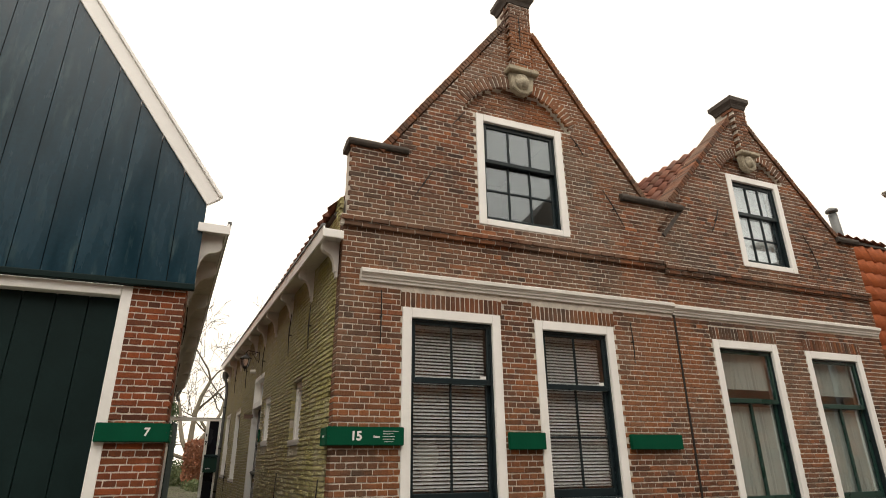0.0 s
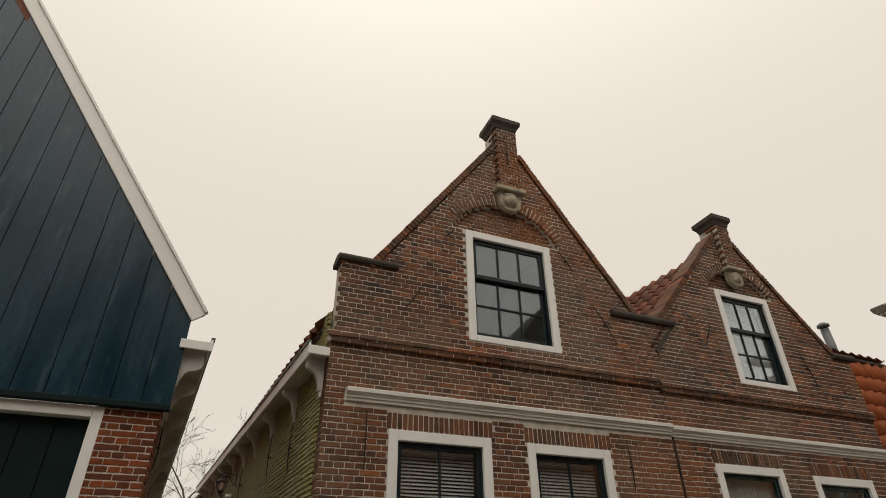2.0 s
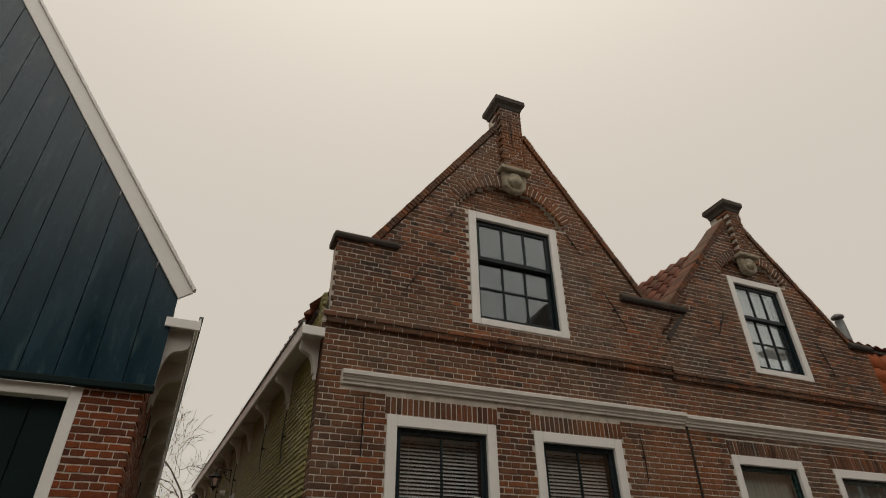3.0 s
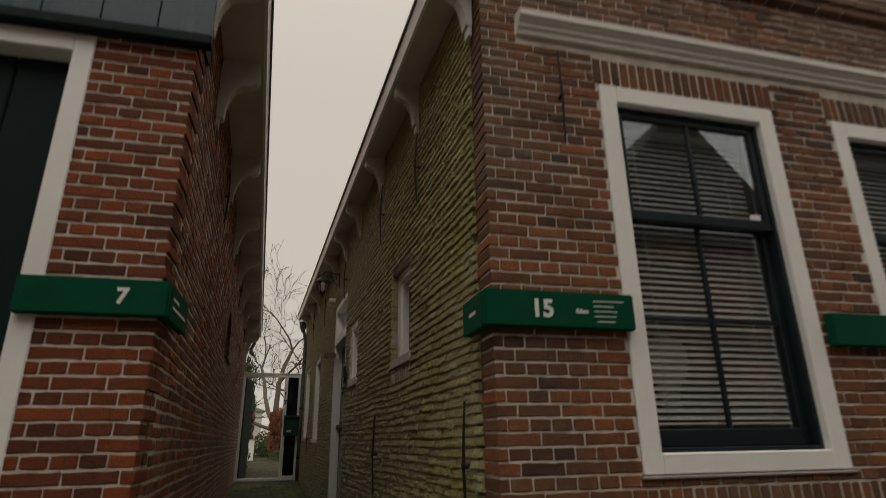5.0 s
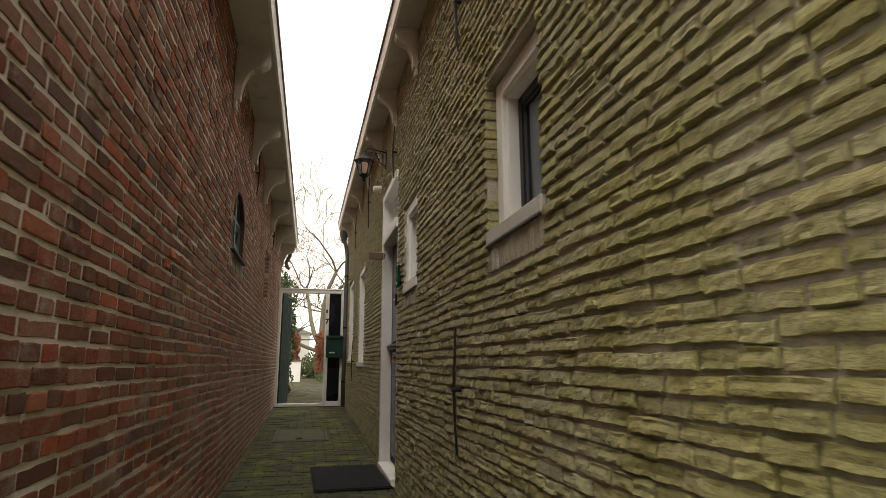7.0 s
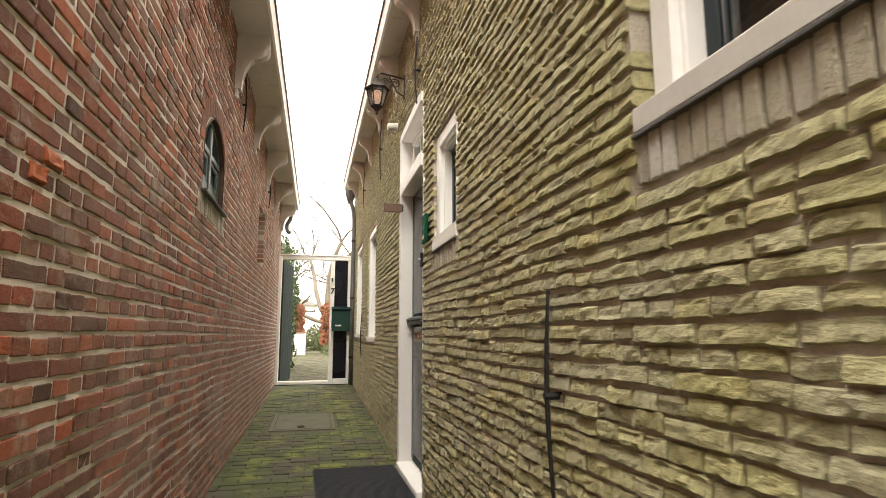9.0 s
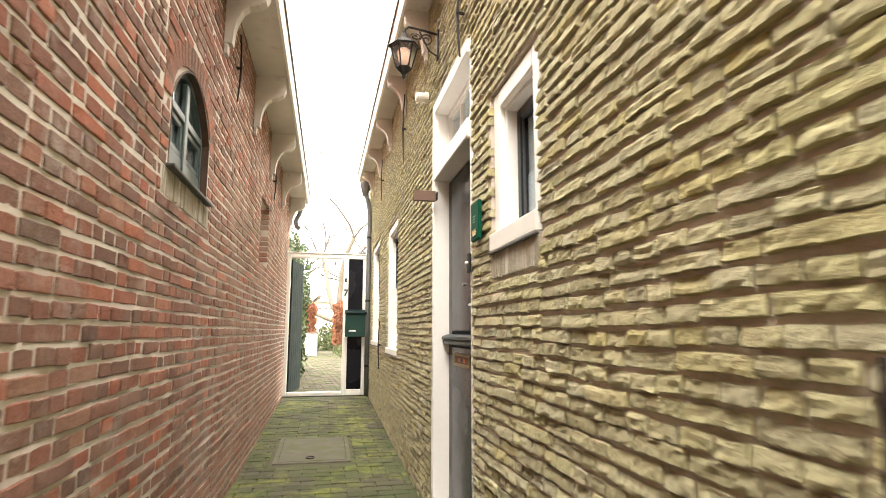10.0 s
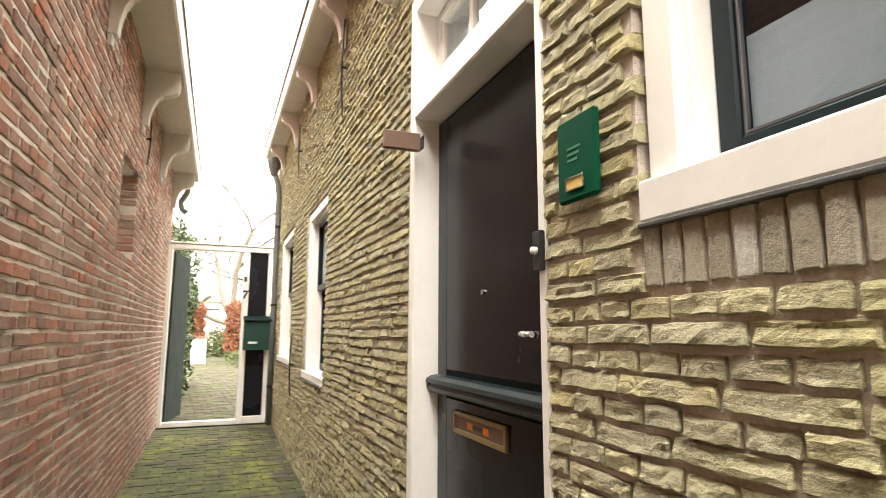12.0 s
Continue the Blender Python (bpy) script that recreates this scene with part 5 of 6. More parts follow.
part("mullion", boxed(um - 0.026, um + 0.026, c + 0.036, dd - 0.045, -0.073, -0.045, bevel=0.005), M_SAGE, o)
for lo, hi in ((a + 0.036, um - 0.027), (um + 0.027, b - 0.036)):
    part("transom", boxed(lo, hi, vt - 0.018, vt + 0.018, -0.073, -0.047, bevel=0.004), M_SAGE, o)
    part("apron", boxed(lo, hi, c + 0.036, c + 0.125, -0.073, -0.052, bevel=0.004), M_SAGE, o)
    part("sash", frame_ring(bmesh.new(), lo, hi, c + 0.126, vt - 0.019, 0.026, -0.073, -0.056, 0.003), M_SAGE, o)
part("window_sill", boxed(a - 0.02, b + 0.02, c - 0.004, c + 0.010, -0.049, 0.012, bevel=0.003), M_LEAD, o, "dark thin sill")
# masonry over the arch fills the corners of the square opening
for side in (0, 1):
    pts = arc(n, 0.0)
    pts = pts[: n // 2 + 1] + [(a, dd)] if side == 0 else pts[n // 2:] + [(b, dd)]
    solid("wall_spandrel", prism(bmesh.new(), pts, -0.3, -0.008, axis=2), M_MORTAR_W, W, "brick spandrel beside an arched window head", "wall")
room(W, a, b, c, dd, -0.305, 1.2, M_ROOM_LIGHT)
o = thing("window_12", W, "narrow white-backed window niche in red brick", "window", kind="structure")
a, b, c, dd = SLIT
part("shutter", boxed(a + 0.004, b - 0.004, c, dd - 0.004, -0.22, -0.19, bevel=0.004), M_WHITE, o)
part("window_frame", frame_ring(bmesh.new(), a + 0.004, b - 0.004, c, dd - 0.004, 0.04, -0.189, -0.17, 0.003), M_WHITE, o)
solid("wall_niche_back", boxed(a - 0.05, b + 0.05, c - 0.05, dd + 0.05, -0.33, -0.305), M_ROOM, W, "plain wall closing the niche", "wall")
o = thing("gutter_outlet", W @ Matrix.Translation((10.30, 3.0, 0.10)), "short bent zinc gutter outlet at the eaves end", "downpipe")
part("pipe", tube(bmesh.new(), [(0, 0.12, 0.06), (0, 0.02, 0.06), (0, -0.10, 0.04), (0, -0.22, -0.02), (0, -0.30, 0.0), (0, -0.34, 0.05)], 0.035, 10), M_ZINC, o, smooth=True)

# ---------------------------------------------------------------- gate at the end of the alley
GY = 15.45
gate = thing("gate_frame", pose(0, GY, 0.185), "white wooden gate frame across the alley with a dark side panel", "gate")
part("post", boxed(0.065, 0.135, -0.045, 0.045, 0.0, 2.075, bevel=0.006), M_WHITE, gate)
mid_post = part("post", boxed(0.915, 0.985, -0.045, 0.045, 0.0, 2.015, bevel=0.006), M_WHITE, gate)
part("post", boxed(1.20, 1.245, -0.045, 0.045, 0.0, 2.015, bevel=0.006), M_WHITE, gate)
part("lintel", boxed(0.137, 1.25, -0.045, 0.045, 2.017, 2.08, bevel=0.006), M_WHITE, gate)
part("lintel_cap", boxed(0.06, 1.255, -0.06, 0.06, 2.082, 2.10, bevel=0.004), M_WHITE, gate)
part("bottom_rail", boxed(0.137, 0.913, -0.045, 0.045, 0.0, 0.055, bevel=0.005), M_WHITE, gate)
part("bottom_rail", boxed(0.987, 1.198, -0.045, 0.045, 0.0, 0.085, bevel=0.005), M_WHITE, gate)
part("side_panel", boxed(0.987, 1.198, -0.015, 0.015, 0.087, 2.015), M_DOOR, gate, "near-black narrow panel")
letters("7", 0.13, M_LETTER_BLACK, mid_post, 0.95, 1.62, 0.0465, "number").matrix_local = Matrix.Translation((0.95, -0.0465, 1.50)) @ Matrix.Rotation(radians(90), 4, "X")
part("camera_button", boxed(0.93, 0.96, -0.062, -0.046, 1.66, 1.72, bevel=0.004), M_LETTER_BLACK, mid_post)
leaf = thing("gate_door", pose(0.14, GY + 0.05, 0.22, 0, 0, 80), "open dark green boarded garden gate", "gate door")
for k in range(6):
    part("board", boxed(0.0 + k * 0.127, 0.124 + k * 0.127, -0.02, 0.02, 0.0, 1.96, bevel=0.004), M_GATE, leaf)
for z in (0.2, 1.0, 1.8):
    part("ledge", boxed(0.02, 0.74, 0.0205, 0.045, z - 0.05, z + 0.05, bevel=0.004), M_GATE, leaf)
part("hinge", tube(bmesh.new(), [(-0.01, 0, 0.3), (-0.01, 0, 0.4)], 0.012), M_IRON, leaf)
part("hinge", tube(bmesh.new(), [(-0.01, 0, 1.6), (-0.01, 0, 1.7)], 0.012), M_IRON, leaf)
box_m = thing("letter_box", pose(1.10, GY - 0.047, 1.035), "dark green metal letter box fixed to the gate panel", "letter box")
bm = prism(bmesh.new(), [(0.03, 0.0), (-0.13, 0.0), (-0.14, 0.33), (0.03, 0.37)], -0.15, 0.15)
bmesh.ops.bevel(bm, geom=list(bm.edges), offset=0.006, segments=1, affect="EDGES")
M_BOX_GREEN = plain("letter_box_green", (0.004, 0.042, 0.030), 0.5, var=0.1, scale=7, bump=0.05)
part("body", bm, M_BOX_GREEN, box_m)
bm = prism(bmesh.new(), [(0.03, 0.375), (-0.16, 0.335), (-0.165, 0.35), (-0.155, 0.36), (0.03, 0.405)], -0.158, 0.158)
part("lid", bm, M_GREEN_DARK, box_m)
part("name_label", boxed(-0.10, 0.0, -0.1385, -0.1365, 0.075, 0.10), M_LETTER, box_m, "small white label")
dp = thing("downpipe", pose(1.272, 15.28, 0.0), "grey zinc downpipe with a hopper at the gutter end", "downpipe")
part("pipe", tube(bmesh.new(), [(0, 0, 0.14), (0, 0, 1.5), (0, 0, 2.9), (-0.02, 0.0, 3.05), (-0.06, 0, 3.2), (-0.07, 0, 3.36)], 0.036, 10), M_ZINC, dp, smooth=True)
for z in (0.6, 1.55, 2.5):
    part("pipe_clip", tube(bmesh.new(), [(0, 0, z), (0, 0, z + 0.03)], 0.042, 10), M_IRON, dp)
part("hopper", lathe(bmesh.new(), [(0.04, 3.15), (0.07, 3.25), (0.09, 3.33), (0.09, 3.37)], 8), M_ZINC, dp).matrix_local = Matrix.Translation((-0.07, 0, 0)) @ Matrix.Rotation(radians(90), 4, "X")

# ---------------------------------------------------------------- on the alley floor
mat_t = thing("doormat", pose(0.985, 9.70, 0.012, 0.6, 0, 1.5), "black ribbed rubber doormat in front of the door", "doormat")
part("backing", boxed(-0.29, 0.29, -0.46, 0.46, 0.0, 0.008, bevel=0.002), M_MAT, mat_t)
for k in range(44):
    part("rib", boxed(-0.28, 0.28, -0.452 + k * 0.0207, -0.452 + k * 0.0207 + 0.012, 0.0085, 0.018, bevel=0.002), M_MAT, mat_t)
cover = thing("manhole_cover", pose(0, 9.5, 0, math.degrees(math.atan(0.185 / 5.9)), 0, 0), "worn concrete inspection cover set in the pavers", "manhole cover")
part("slab", boxed(0.315, 0.86, 2.215, 3.065, -0.03, 0.004, bevel=0.006), M_SLAB, cover)
part("rim", frame_ring(bmesh.new(), 0.275, 0.90, 2.17, 3.11, 0.035, -0.03, 0.002, 0.003), M_SLAB, cover)
part("lifting_ring", tube(bmesh.new(), [(0.57 + 0.035 * math.cos(t), 2.30 + 0.035 * math.sin(t), 0.008) for t in [k * math.pi / 8 for k in range(17)]], 0.005, 6), M_IRON, cover)

# ---------------------------------------------------------------- garden beyond the gate
def leaf_mass(count, spots, size, seed):
    """Many small folded leaves scattered through the given balls (x, y, z, rx, ry, rz)."""
    rng = random.Random(seed)
    vs, fs = [], []
    for _ in range(count):
        x, y, z, rx, ry, rz = rng.choice(spots)
        d = Vector((rng.gauss(0, 1), rng.gauss(0, 1), rng.gauss(0, 1))).normalized() * rng.uniform(0.55, 1.0) ** 0.5
        p = Vector((x + d.x * rx, y + d.y * ry, z + d.z * rz))
        q = Euler((rng.uniform(0, 6.3), rng.uniform(0, 6.3), rng.uniform(0, 6.3))).to_matrix()
        s = size * rng.uniform(0.6, 1.3)
        n = len(vs)
        for c in ((-0.5, 0, 0), (0, -0.4, 0.12), (0.5, 0, 0), (0, 0.4, 0.12), (0, 0, -0.02)):
            vs.append(p + q @ (Vector(c) * s))
        fs += [(n, n + 1, n + 4), (n + 1, n + 2, n + 4), (n + 2, n + 3, n + 4), (n + 3, n, n + 4)]
    return vs, fs


def plant(name, count, spots, size, mat, label, category, seed):
    o = thing(name, Matrix(), label, category)
    vs, fs = leaf_mass(count, spots, size, seed)
    me = bpy.data.meshes.new("foliage")
    me.from_pydata(vs, [], fs)
    me.materials.append(mat)
    f = new("foliage", me)
    f.parent = o
    tagged(f, kind="stuff")
    bm = bmesh.new()
    rng = random.Random(seed + 1)
    for x, y, z, rx, ry, rz in spots:
        tube(bm, [(x, y, 0.0), (x + rng.uniform(-0.05, 0.05), y, z * 0.5), (x + rng.uniform(-0.1, 0.1), y, z + rz * 0.5)], [0.02, 0.014, 0.006], 5)
    part("stems", bm, M_BARK, o)
    return o


rng = random.Random(21)
plant("ivy", 5200, [(0.06 + rng.uniform(-0.1, 0.1), 16.9 + k * 0.30, 0.6 + 0.62 * j + rng.uniform(-0.1, 0.1), 0.2, 0.3, 0.4) for k in range(9) for j in range(4) if not (j == 0 and k < 5)], 0.07, M_LEAF, "dense dark green ivy over a garden fence", "ivy", 31)
plant("beech_hedge", 4200, [(-0.12, 30.4 + 0.4 * j, 1.1 + 0.45 * k, 0.45, 0.5, 0.35) for j in range(3) for k in range(3)], 0.10, M_LEAF_RED, "copper-brown beech hedge keeping its winter leaves", "hedge", 32)
plant("beech_hedge", 5200, [(1.35 + 0.3 * i, 29.8 + 0.5 * j, 0.75 + 0.42 * k, 0.42, 0.5, 0.35) for i in range(2) for j in range(2) for k in range(4)], 0.10, M_LEAF_RED, "copper-brown beech hedge keeping its winter leaves", "hedge", 33)
plant("shrub", 3200, [(1.35 + rng.uniform(-0.2, 0.3), 26.0 + k * 0.6, 0.35, 0.3, 0.4, 0.3) for k in range(7)], 0.07, M_LEAF_GREEN, "low green box shrubs along the path", "shrub", 34)
plant("shrub", 3600, [(0.1 + rng.uniform(-0.4, 1.3), 33.0 + rng.uniform(-0.8, 1.5), 0.6 + rng.uniform(-0.2, 0.5), 0.5, 0.5, 0.5) for k in range(12)], 0.10, M_LEAF_GREEN, "mixed grey-green shrubs at the end of the garden", "shrub", 35)
fence = thing("garden_fence", Matrix(), "weathered grey garden fence behind the ivy", "fence")
for k in range(12):
    part("fence_board", boxed(-0.33, -0.305, 16.4 + k * 0.25, 16.64 + k * 0.25, 0.13, 1.9, bevel=0.004), M_GREY_PAINT, fence)
for k in range(2):
    part("post", boxed(0.03, 0.11, 19.2 + 0.5 * k, 19.28 + 0.5 * k, 0.10, 1.1, bevel=0.006), M_GREY_PAINT if k == 0 else M_GREEN_DARK, fence)
part("panel", boxed(0.04, 0.075, 19.3, 21.4, 0.1, 1.2, bevel=0.004), M_GREEN_DARK, fence)
cab = thing("garden_cabinet", pose(0.19, 27.9, 0.10), "small white garden cabinet on short legs", "cabinet")
part("body", boxed(-0.21, 0.21, -0.2, 0.2, 0.12, 0.94, bevel=0.01), M_WHITE, cab)
part("door", boxed(-0.195, 0.195, -0.218, -0.201, 0.15, 0.91, bevel=0.006), M_WHITE, cab)
part("roof", boxed(-0.25, 0.25, -0.26, 0.24, 0.942, 0.985, bevel=0.01), M_BROWN, cab, "brown cover board")
for sx in (-0.18, 0.18):
    for sy in (-0.17, 0.17):
        part("leg", boxed(sx - 0.02, sx + 0.02, sy - 0.02, sy + 0.02, 0.0, 0.12, bevel=0.003), M_BROWN, cab)


def bare_tree(name, base, limbs, seed, label, depth=5, grow_by=1.0):
    """A leafless tree: tapered trunk, forking limbs, fine twigs."""
    rng = random.Random(seed)
    o = thing(name, Matrix.Translation(base), label, "tree")
    wood, twigs = bmesh.new(), bmesh.new()
    def grow(p, d, length, r, level):
        steps = 4
        pts, rr = [p], [r]
        for k in range(steps):
            d = (d + Vector((rng.gauss(0, 0.16), rng.gauss(0, 0.16), rng.gauss(0.05, 0.10)))).normalized()
            p = p + d * length / steps
            pts.append(p)
            rr.append(max(0.011, r * (1 - 0.45 * (k + 1) / steps)))
        tube(wood if level < 2 else twigs, pts, rr, 8 if level < 2 else (5 if level < 4 else 3))
        if level < depth:
            for k in range(3 if level < 4 else 2):
                j = rng.choice((2, 3, 4)) if k else 4
                side = Vector((rng.gauss(0, 1), rng.gauss(0, 1), rng.gauss(0, 0.6)))
                side = (side - side.dot(d) * d).normalized()
                grow(pts[j], (d * rng.uniform(0.7, 1.0) + side * rng.uniform(0.5, 0.9)).normalized(), length * rng.uniform(0.6, 0.82), rr[j] * rng.uniform(0.55, 0.75), level + 1)
    trunk = [Vector((0, 0, -0.3)), Vector((0.02, 0, 0.6)), Vector((-0.03, 0, 1.4)), Vector((-0.06, 0, 2.0))]
    tube(wood, trunk, [0.34, 0.24, 0.21, 0.19], 12)
    for d, l, r, z in limbs:
        grow(Vector((-0.03 - 0.015 * z, 0, z)), Vector(d).normalized(), l * grow_by, r, 1)
    part("trunk", wood, M_BARK, o)
    part("crown", twigs, M_TWIG, o, "fine bare twigs")
    return o


bare_tree("bare_tree", (1.35, 34.0, 0.0), [((-0.5, 0.1, 0.75), 2.6, 0.13, 1.7), ((0.05, 0, 1), 2.6, 0.15, 2.0), ((0.55, 0, 0.9), 2.5, 0.12, 1.9), ((-0.9, -0.1, 0.35), 1.9, 0.10, 1.5)], 8, "large bare winter tree with spreading grey branches", depth=7, grow_by=1.4)
bare_tree("bare_tree", (3.4, 38.0, 0.0), [((-0.4, 0.1, 0.9), 2.6, 0.13, 1.7), ((0.1, 0, 1), 2.8, 0.15, 2.0), ((0.6, 0, 0.8), 2.4, 0.12, 1.8)], 17, "bare winter tree further off in the garden", depth=6)
bare_tree("bare_tree", (-1.6, 46.0, 0.0), [((-0.4, 0.1, 0.9), 2.8, 0.14, 1.7), ((0.1, 0, 1), 3.0, 0.15, 2.0), ((0.6, 0, 0.8), 2.6, 0.12, 1.8)], 19, "bare winter tree far behind the hedge")


def far_house(m):
    o = thing("far_house", m, "distant grey house with white window frames and a tiled roof", "house")
    part("wall", boxed(-3, 3, 0, 6, 0, 3.4), plain("far_plaster", (0.66, 0.65, 0.62), 0.9, var=0.1, bump=0.2), o)
    part("roof", prism(bmesh.new(), [(-3.3, 3.4), (3.3, 3.4), (0, 4.6)], -0.2, 6.2, axis=1), M_SILL_GREY, o)
    for x in (-1.9, -0.3, 1.4):
        for z in (0.6, 2.2):
            w = part("window", boxed(x - 0.45, x + 0.45, -0.05, 0.02, z, z + 0.95, bevel=0.01), M_WHITE, o)
            for sx in (-0.2, 0.2):
                part("pane", boxed(x + sx - 0.16, x + sx + 0.16, -0.065, -0.052, z + 0.1, z + 0.85), M_TEAL, w)
    return o


far_house(pose(-2.2, 52.0, -0.06, 0, 0, 3))

# ---------------------------------------------------------------- street behind: plain house fronts that close the street and show in the panes
def opposite(x, width, eave, ridge):
    o = thing("house_opposite", pose(x, -4.2, 0), "plain brown brick house across the street", "house")
    part("wall", boxed(-width / 2, width / 2, -6, 0, 0, eave), M_BRICK_F, o)
    part("roof", prism(bmesh.new(), [(-width / 2 - 0.15, eave), (width / 2 + 0.15, eave), (0, ridge)], -6, 0.1, axis=1), M_COPING, o)
    return o


for x, w, e, r in ((-14.2, 5.4, 5.3, 9.0), (-8.5, 5.6, 5.0, 8.7), (-2.7, 5.6, 5.2, 9.0), (3.2, 5.8, 5.4, 9.2), (9.2, 5.8, 5.3, 9.2), (15.2, 5.8, 5.2, 9.0), (21.2, 5.8, 5.2, 9.0)):
    opposite(x, w, e, r)


# ---------------------------------------------------------------- street lamp beside the road
o = thing("street_lamp", pose(9.35, 3.6, 0.0), "grey street lamp with a pale lantern head", "street lamp")
part("pole", tube(bmesh.new(), [(0, 0, 0), (0, 0, 1.2), (0, 0, 4.35)], [0.07, 0.055, 0.04], 10), M_ZINC, o, smooth=True)
part("arm", tube(bmesh.new(), [(0, 0, 4.3), (-0.12, 0, 4.5), (-0.35, 0, 4.58)], 0.025, 8), M_ZINC, o, smooth=True)
bm = prism(bmesh.new(), [(-0.98, 4.56), (-0.9, 4.50), (-0.42, 4.50), (-0.32, 4.56), (-0.40, 4.63), (-0.85, 4.62)], -0.11, 0.11, axis=1)
bmesh.ops.bevel(bm, geom=list(bm.edges), offset=0.015, segments=2, affect="EDGES")
part("lamp_head", bm, M_GREY_PAINT, o, "pale grey lamp head")
part("lens", boxed(-0.86, -0.46, -0.08, 0.08, 4.485, 4.499, bevel=0.004), M_FROST_SKY, o)


# ---------------------------------------------------------------- bricks, last
BRICKS_F = dict(course=0.0545, length=0.186, joint=0.0108, head=0.0065)
COURSE_Y, LEN_Y = 0.0445, 0.190


def corner_deep(bricks, edge, deep, lo=True):
    out = []
    for u, v, l, h, row in bricks:
        if (lo and u - l / 2 < edge + 0.012) or (not lo and u + l / 2 > edge - 0.012):
            out.append((u, v, l, h, row, deep))
        else:
            out.append((u, v, l, h, row))
    return out


def arch_half(v):
    """Half the width taken by the arched window and its ring at height v."""
    if v < ARCH[2]:
        return 0.0
    top = ARCH[3] - 0.22
    if v < top:
        return 0.365
    q = (v - top) / 0.33
    return 0.47 * math.sqrt(max(0.0, 1 - q * q))


heads_a = [(a - 0.02, b + 0.02, d, d + 0.15) for a, b, c, d in WIN]
bands = [(0.185, END + 0.1, 2.80, 2.935)]
b = rows_of(0.0, 6.76, **BRICKS_F, outline=outline_a, holes=WIN + [GW] + heads_a + bands + [(0.625, SPLIT, 0.55, 0.70)], seed=3)
b = corner_deep(b, 0.0, 0.165)
lay(wall_a, b, worn_brick, M_BRICK_F, lambda u, v: u < 0.62 and 0.3 < v < 2.6, seed=4, vary=0.0022)
for a0, a1, c, d in WIN:
    lay(wall_a, soldiers(a0 - 0.02, a1 + 0.02, d + 0.004, d + 0.15, 0.052, 0.009), worn_brick, M_BRICK_F, lambda u, v: True, seed=5)
lay(wall_a, soldiers(0.625, SPLIT, 0.548, 0.698, 0.054, 0.011), worn_brick, M_BRICK_F, lambda u, v: u < 1.9, seed=8, proud=0.002)
heads_b = [(a - 0.02, b + 0.02, d, d + 0.15) for a, b, c, d in WIN2]
b = rows_of(0.0, 6.1, **BRICKS_F, outline=outline_b, holes=WIN2 + [GW2] + heads_b + bands, seed=13)
lay(wall_b, b, worn_brick, M_BRICK_F, lambda u, v: u < 4.6 and 0.9 < v < 2.6, seed=14, limit=200, vary=0.0022)
for a0, a1, c, d in WIN2:
    lay(wall_b, soldiers(a0 - 0.02, a1 + 0.02, d + 0.004, d + 0.15, 0.052, 0.009), worn_brick, M_BRICK_F, lambda u, v: True, seed=15)

sills = [(S1[0], S1[1], 1.273, 1.378), (S2[0], S2[1], 1.325, 1.43)]
b = rows_of(-0.02, 3.75, COURSE_Y, LEN_Y, 0.0065, lambda v: [(Y(15.75), Y(5.131))], SIDE + sills, seed=23, bond="wild", ragged=0.0034, head=0.010, wave=0.014)
b = [(u, v, l, h, row, 0.075) if any((abs(u - l / 2 - q[1]) < 0.01 or abs(u + l / 2 - q[0]) < 0.01) and q[2] < v < q[3] for q in SIDE) else (u, v, l, h, row) for u, v, l, h, row in b]
lay(wall_side, b, rough_brick, M_BRICK_Y, lambda u, v: Y(9.35) < u < Y(8.2) and 0.95 < v < 1.75, depth=0.035, seed=24, vary=0.0036)
for a0, a1, c, d in sills:
    lay(wall_side, soldiers(a0, a1, c, d, 0.043, 0.008), worn_brick, M_BRICK_G, lambda u, v: True, depth=0.035, seed=25)

b = rows_of(0.0, 2.66, **BRICKS_F, outline=lambda v: [(-0.52, -0.04)], holes=[], seed=33)
b = [(u, v, l, h, row, (0.098 if row % 2 else 0.186)) if u + l / 2 > -0.052 else (u, v, l, h, row) for u, v, l, h, row in b]
lay(wall_left, b, worn_brick, M_BRICK_L, lambda u, v: True, seed=34, vary=0.0016)
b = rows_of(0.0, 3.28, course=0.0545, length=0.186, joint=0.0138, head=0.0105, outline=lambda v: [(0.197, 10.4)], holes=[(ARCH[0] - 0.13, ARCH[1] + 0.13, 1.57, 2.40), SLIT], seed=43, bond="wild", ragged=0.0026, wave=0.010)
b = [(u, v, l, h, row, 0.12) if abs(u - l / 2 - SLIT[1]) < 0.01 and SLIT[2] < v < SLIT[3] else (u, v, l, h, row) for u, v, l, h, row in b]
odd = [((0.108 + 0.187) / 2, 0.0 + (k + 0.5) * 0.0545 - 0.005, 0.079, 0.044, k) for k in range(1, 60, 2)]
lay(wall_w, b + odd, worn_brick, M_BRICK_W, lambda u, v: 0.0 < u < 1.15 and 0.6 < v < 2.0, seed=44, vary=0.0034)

# brick fields set back under the arches
for k, (own, v0, v1) in enumerate(((wall_a, 5.005, 5.49), (wall_b, 4.955, 5.32))):
    lay(own, rows_of(v0, v1, **BRICKS_F, outline=lambda v: [niche(k, v)], holes=[], seed=71), worn_brick, M_BRICK_F, lambda u, v: True, seed=72, proud=-0.065, limit=70)
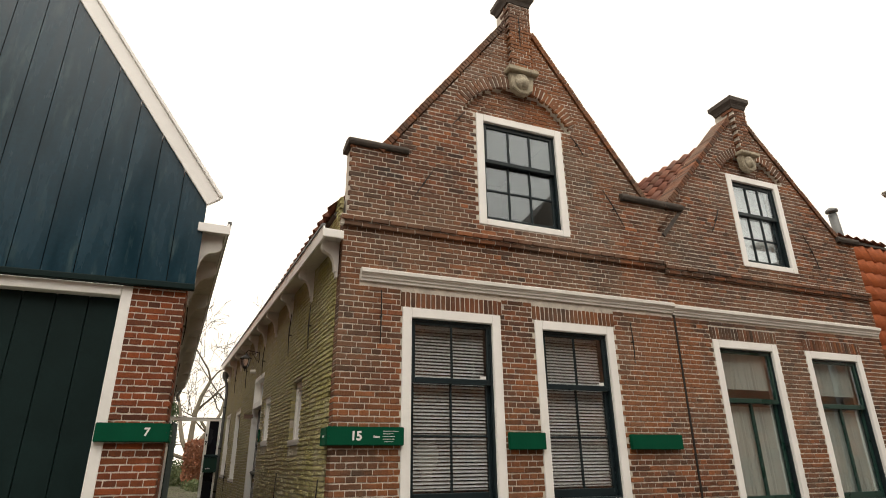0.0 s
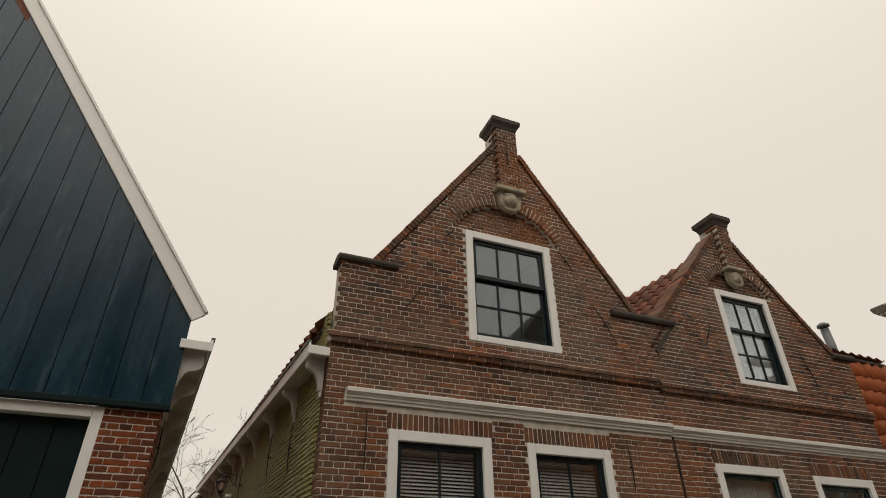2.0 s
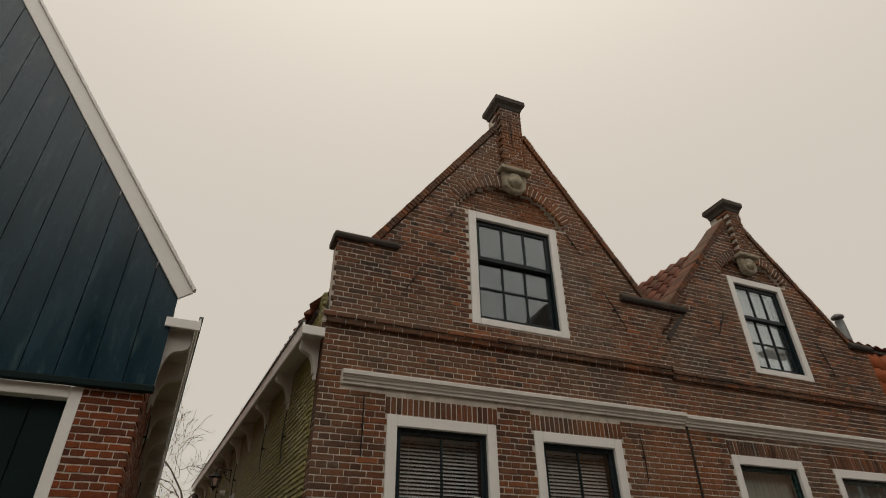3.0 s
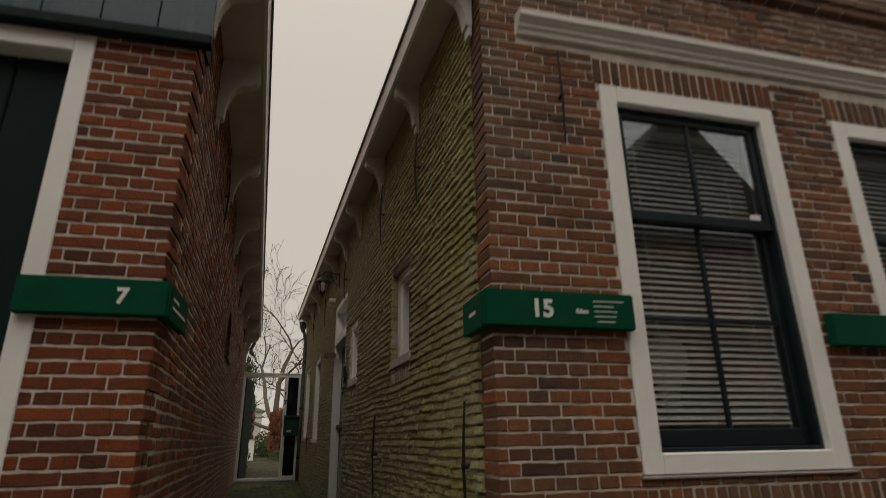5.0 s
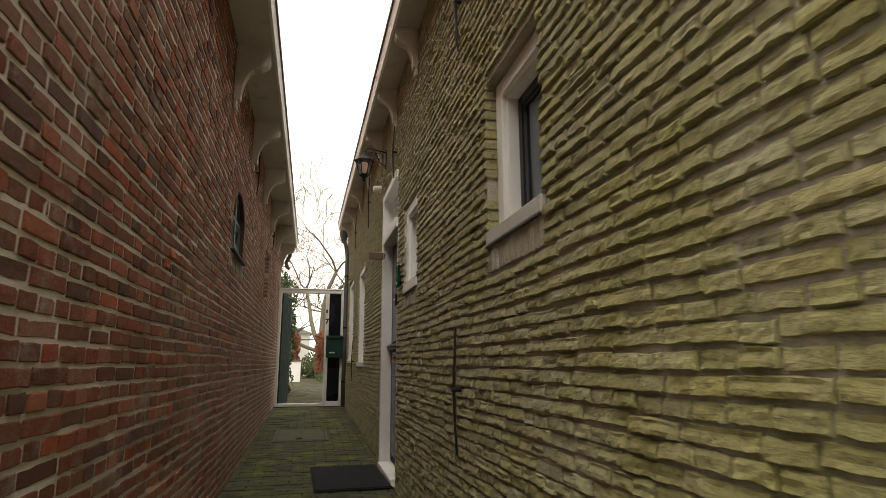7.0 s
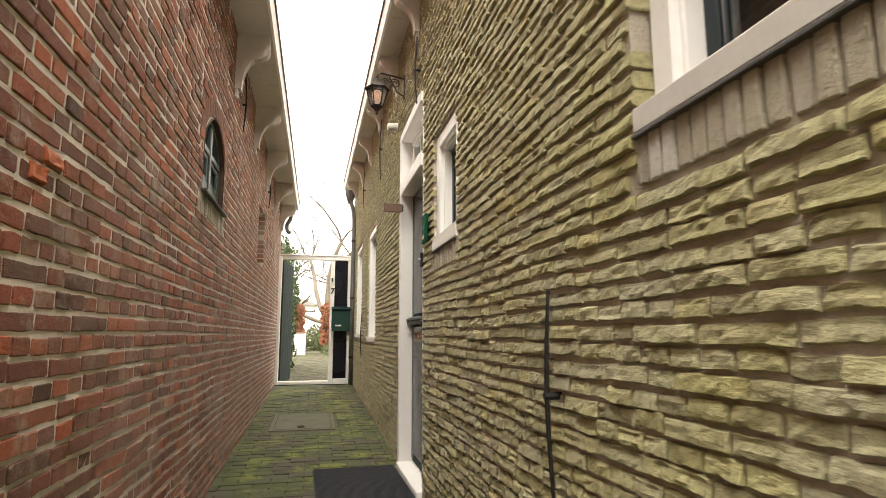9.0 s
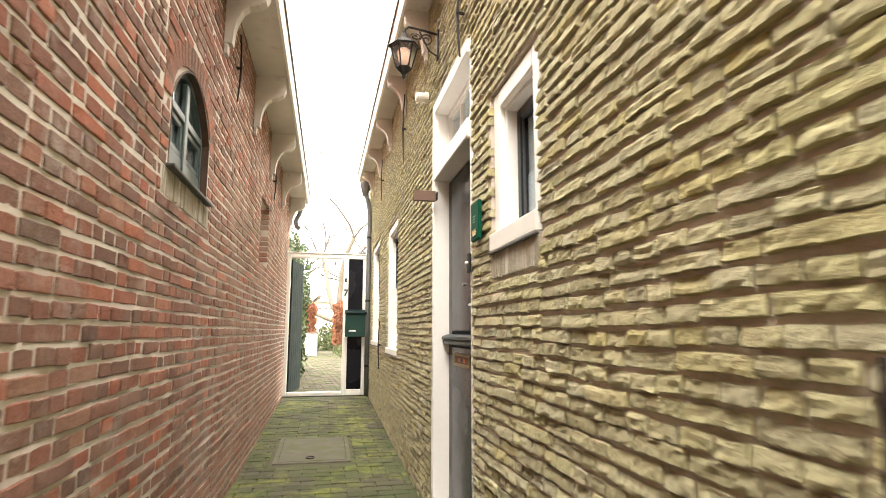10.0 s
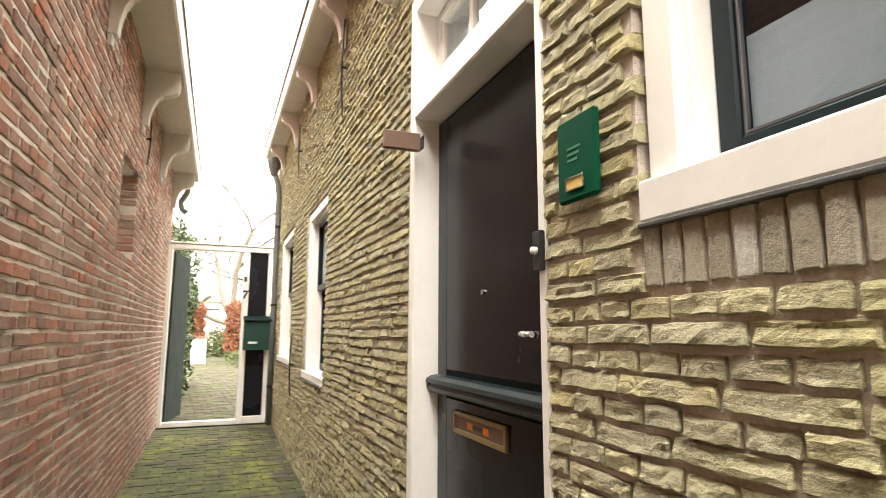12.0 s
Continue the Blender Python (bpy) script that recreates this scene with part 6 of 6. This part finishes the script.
# a few bright orange broken bricks in the west wall
for u, v, l in ((2.10, 1.388, 0.085), (2.04, 1.335, 0.075), (0.40, 1.28, 0.10), (0.47, 1.225, 0.12), (0.56, 1.17, 0.08)):
    bv, bf = rough_brick(l, 0.042, 0.03, random.Random(int(u * 100)))
    me = bpy.data.meshes.new("brick")
    me.from_pydata(bv, [], bf)
    me.materials.append(M_TILE_O)
    ob = new("brick", me)
    ob.parent, ob.location = wall_w, (u, v, 0.005)
    ob["label"] = "bright orange broken brick"
# string courses, arches, slope cappings and pilasters
for own, u0, u1, v in ((band_a, -0.03, SPLIT, 3.47), (band_b, SPLIT, END + 0.03, 3.43)):
    rows = rows_of(v - 0.109, v, 0.0545, 0.182, 0.0105, lambda _: [(u0, u1)], [], seed=61, bond="stretcher")
    lay(own, [q for q in rows if q[1] < v - 0.05], worn_brick, M_BRICK_F, lambda u, v: u < 4, depth=0.06, proud=0.036, seed=62, limit=60)
    lay(own, [q for q in rows if q[1] >= v - 0.05], worn_brick, M_BRICK_F, lambda u, v: u < 4, depth=0.08, proud=0.056, seed=63, limit=60)
for (cu, cv, r0, r1, half), own in zip(ARCHES, arch_owners):
    n = round(2 * radians(half) * r0 / 0.055)
    me = None
    for k in range(n):
        t = radians(-half + 2 * half * (k + 0.5) / n)
        if me is None:
            bv, bf = worn_brick(0.044, r1 - r0, 0.03, random.Random(6))
            me = bpy.data.meshes.new("brick")
            me.from_pydata(bv, [], bf)
            me.materials.append(M_BRICK_F)
        ob = new("brick", me)
        ob.parent = own
        rr = (r0 + r1) / 2
        ob.location, ob.rotation_euler = (cu + rr * math.sin(t), cv + rr * math.cos(t), 0.007), (0, 0, -t)
for own, length, h in SLOPES:
    lay(own, soldiers(0.0, length, -0.005, h, 0.054, 0.006), worn_brick, M_BRICK_F, lambda u, v: True, depth=0.03, proud=0.022, seed=64, deep_all=0.30, limit=60)
for own, u0, u1, v0, v1 in ((pin_a, 1.945, 2.265, 5.78, 6.77), (pin_b, 5.66, 5.92, 5.38, 6.09)):
    b = rows_of(v0, v1, 0.0545, 0.182, 0.0105, lambda _: [(u0, u1)], [], seed=65)
    b = [(u, v, l, h, row, 0.2) if (u - l / 2 < u0 + 0.012 or u + l / 2 > u1 - 0.012) else (u, v, l, h, row) for u, v, l, h, row in b]
    lay(own, b, worn_brick, M_BRICK_F, lambda u, v: True, depth=0.03, proud=0.082, seed=66, limit=60)

# ring of the arched window
a, b_, c, dd = ARCH
n = 22
me = None
for k in range(n):
    t = math.pi * (k + 0.5) / n
    px, py = (a + b_) / 2 + (0.36 + 0.05) * math.cos(t) * 1.0, (dd - 0.22) + (0.22 + 0.05) * math.sin(t)
    if me is None:
        bv, bf = worn_brick(0.05, 0.11, 0.03, random.Random(7))
        me = bpy.data.meshes.new("brick")
        me.from_pydata(bv, [], bf)
        me.materials.append(M_BRICK_W)
    ob = new("brick", me)
    ob.parent = wall_w
    ob.location, ob.rotation_euler = (px, py, 0.001), (0, 0, math.atan2(math.sin(t) / 0.27, math.cos(t) / 0.41) - math.pi / 2)
lay(wall_w, soldiers(a - 0.06, b_ + 0.06, c - 0.115, c - 0.004, 0.055, 0.009), worn_brick, M_BRICK_G, lambda u, v: True, seed=67)
fill = []
for k in range(15):
    v = 1.5805 + k * 0.0545 + 0.021
    half = (arch_half(v) - (0.03 if v > 2.05 else 0.0)) if v > c else (0.425 if v > c - 0.12 else 0.0)
    for s0, s1 in cut([(a - 0.124, b_ + 0.124)], (a + b_) / 2 - half, (a + b_) / 2 + half):
        pieces = max(1, round((s1 - s0) / 0.15))
        wide = (s1 - s0) / pieces
        fill += [(s0 + (q + 0.5) * wide, v, wide - 0.011, 0.042, k) for q in range(pieces)]
lay(wall_w, fill, worn_brick, M_BRICK_W, lambda u, v: False, seed=69)

# alley paving
COVER = (0.265, 0.91, 11.66, 12.62)
b = rows_of(4.6, 9.5, 0.104, 0.208, 0.008, lambda v: [(0.03, 1.30)], [], seed=53, bond="stretcher")
lay(alley_floor, b, worn_brick, M_BRICK_P, lambda u, v: v > 7.6, depth=0.03, seed=54, name="paver", limit=120, vary=0.003)
b = rows_of(0.0, 5.88, 0.104, 0.208, 0.008, lambda v: [(0.03, 1.30)], [(COVER[0] - 0.02, COVER[1] + 0.02, COVER[2] - 9.5, COVER[3] - 9.5)], seed=55, bond="stretcher")
lay(floor_ramp, b, worn_brick, M_BRICK_P, lambda u, v: v < 3.8, depth=0.03, seed=56, name="paver", vary=0.003)
b = rows_of(0.0, 14.0, 0.104, 0.208, 0.008, lambda v: [(-0.1, 2.1)], [], seed=57, bond="stretcher")
lay(garden_path, b, worn_brick, M_BRICK_P2, lambda u, v: v < 0.0, depth=0.03, seed=58, name="paver", vary=0.003)
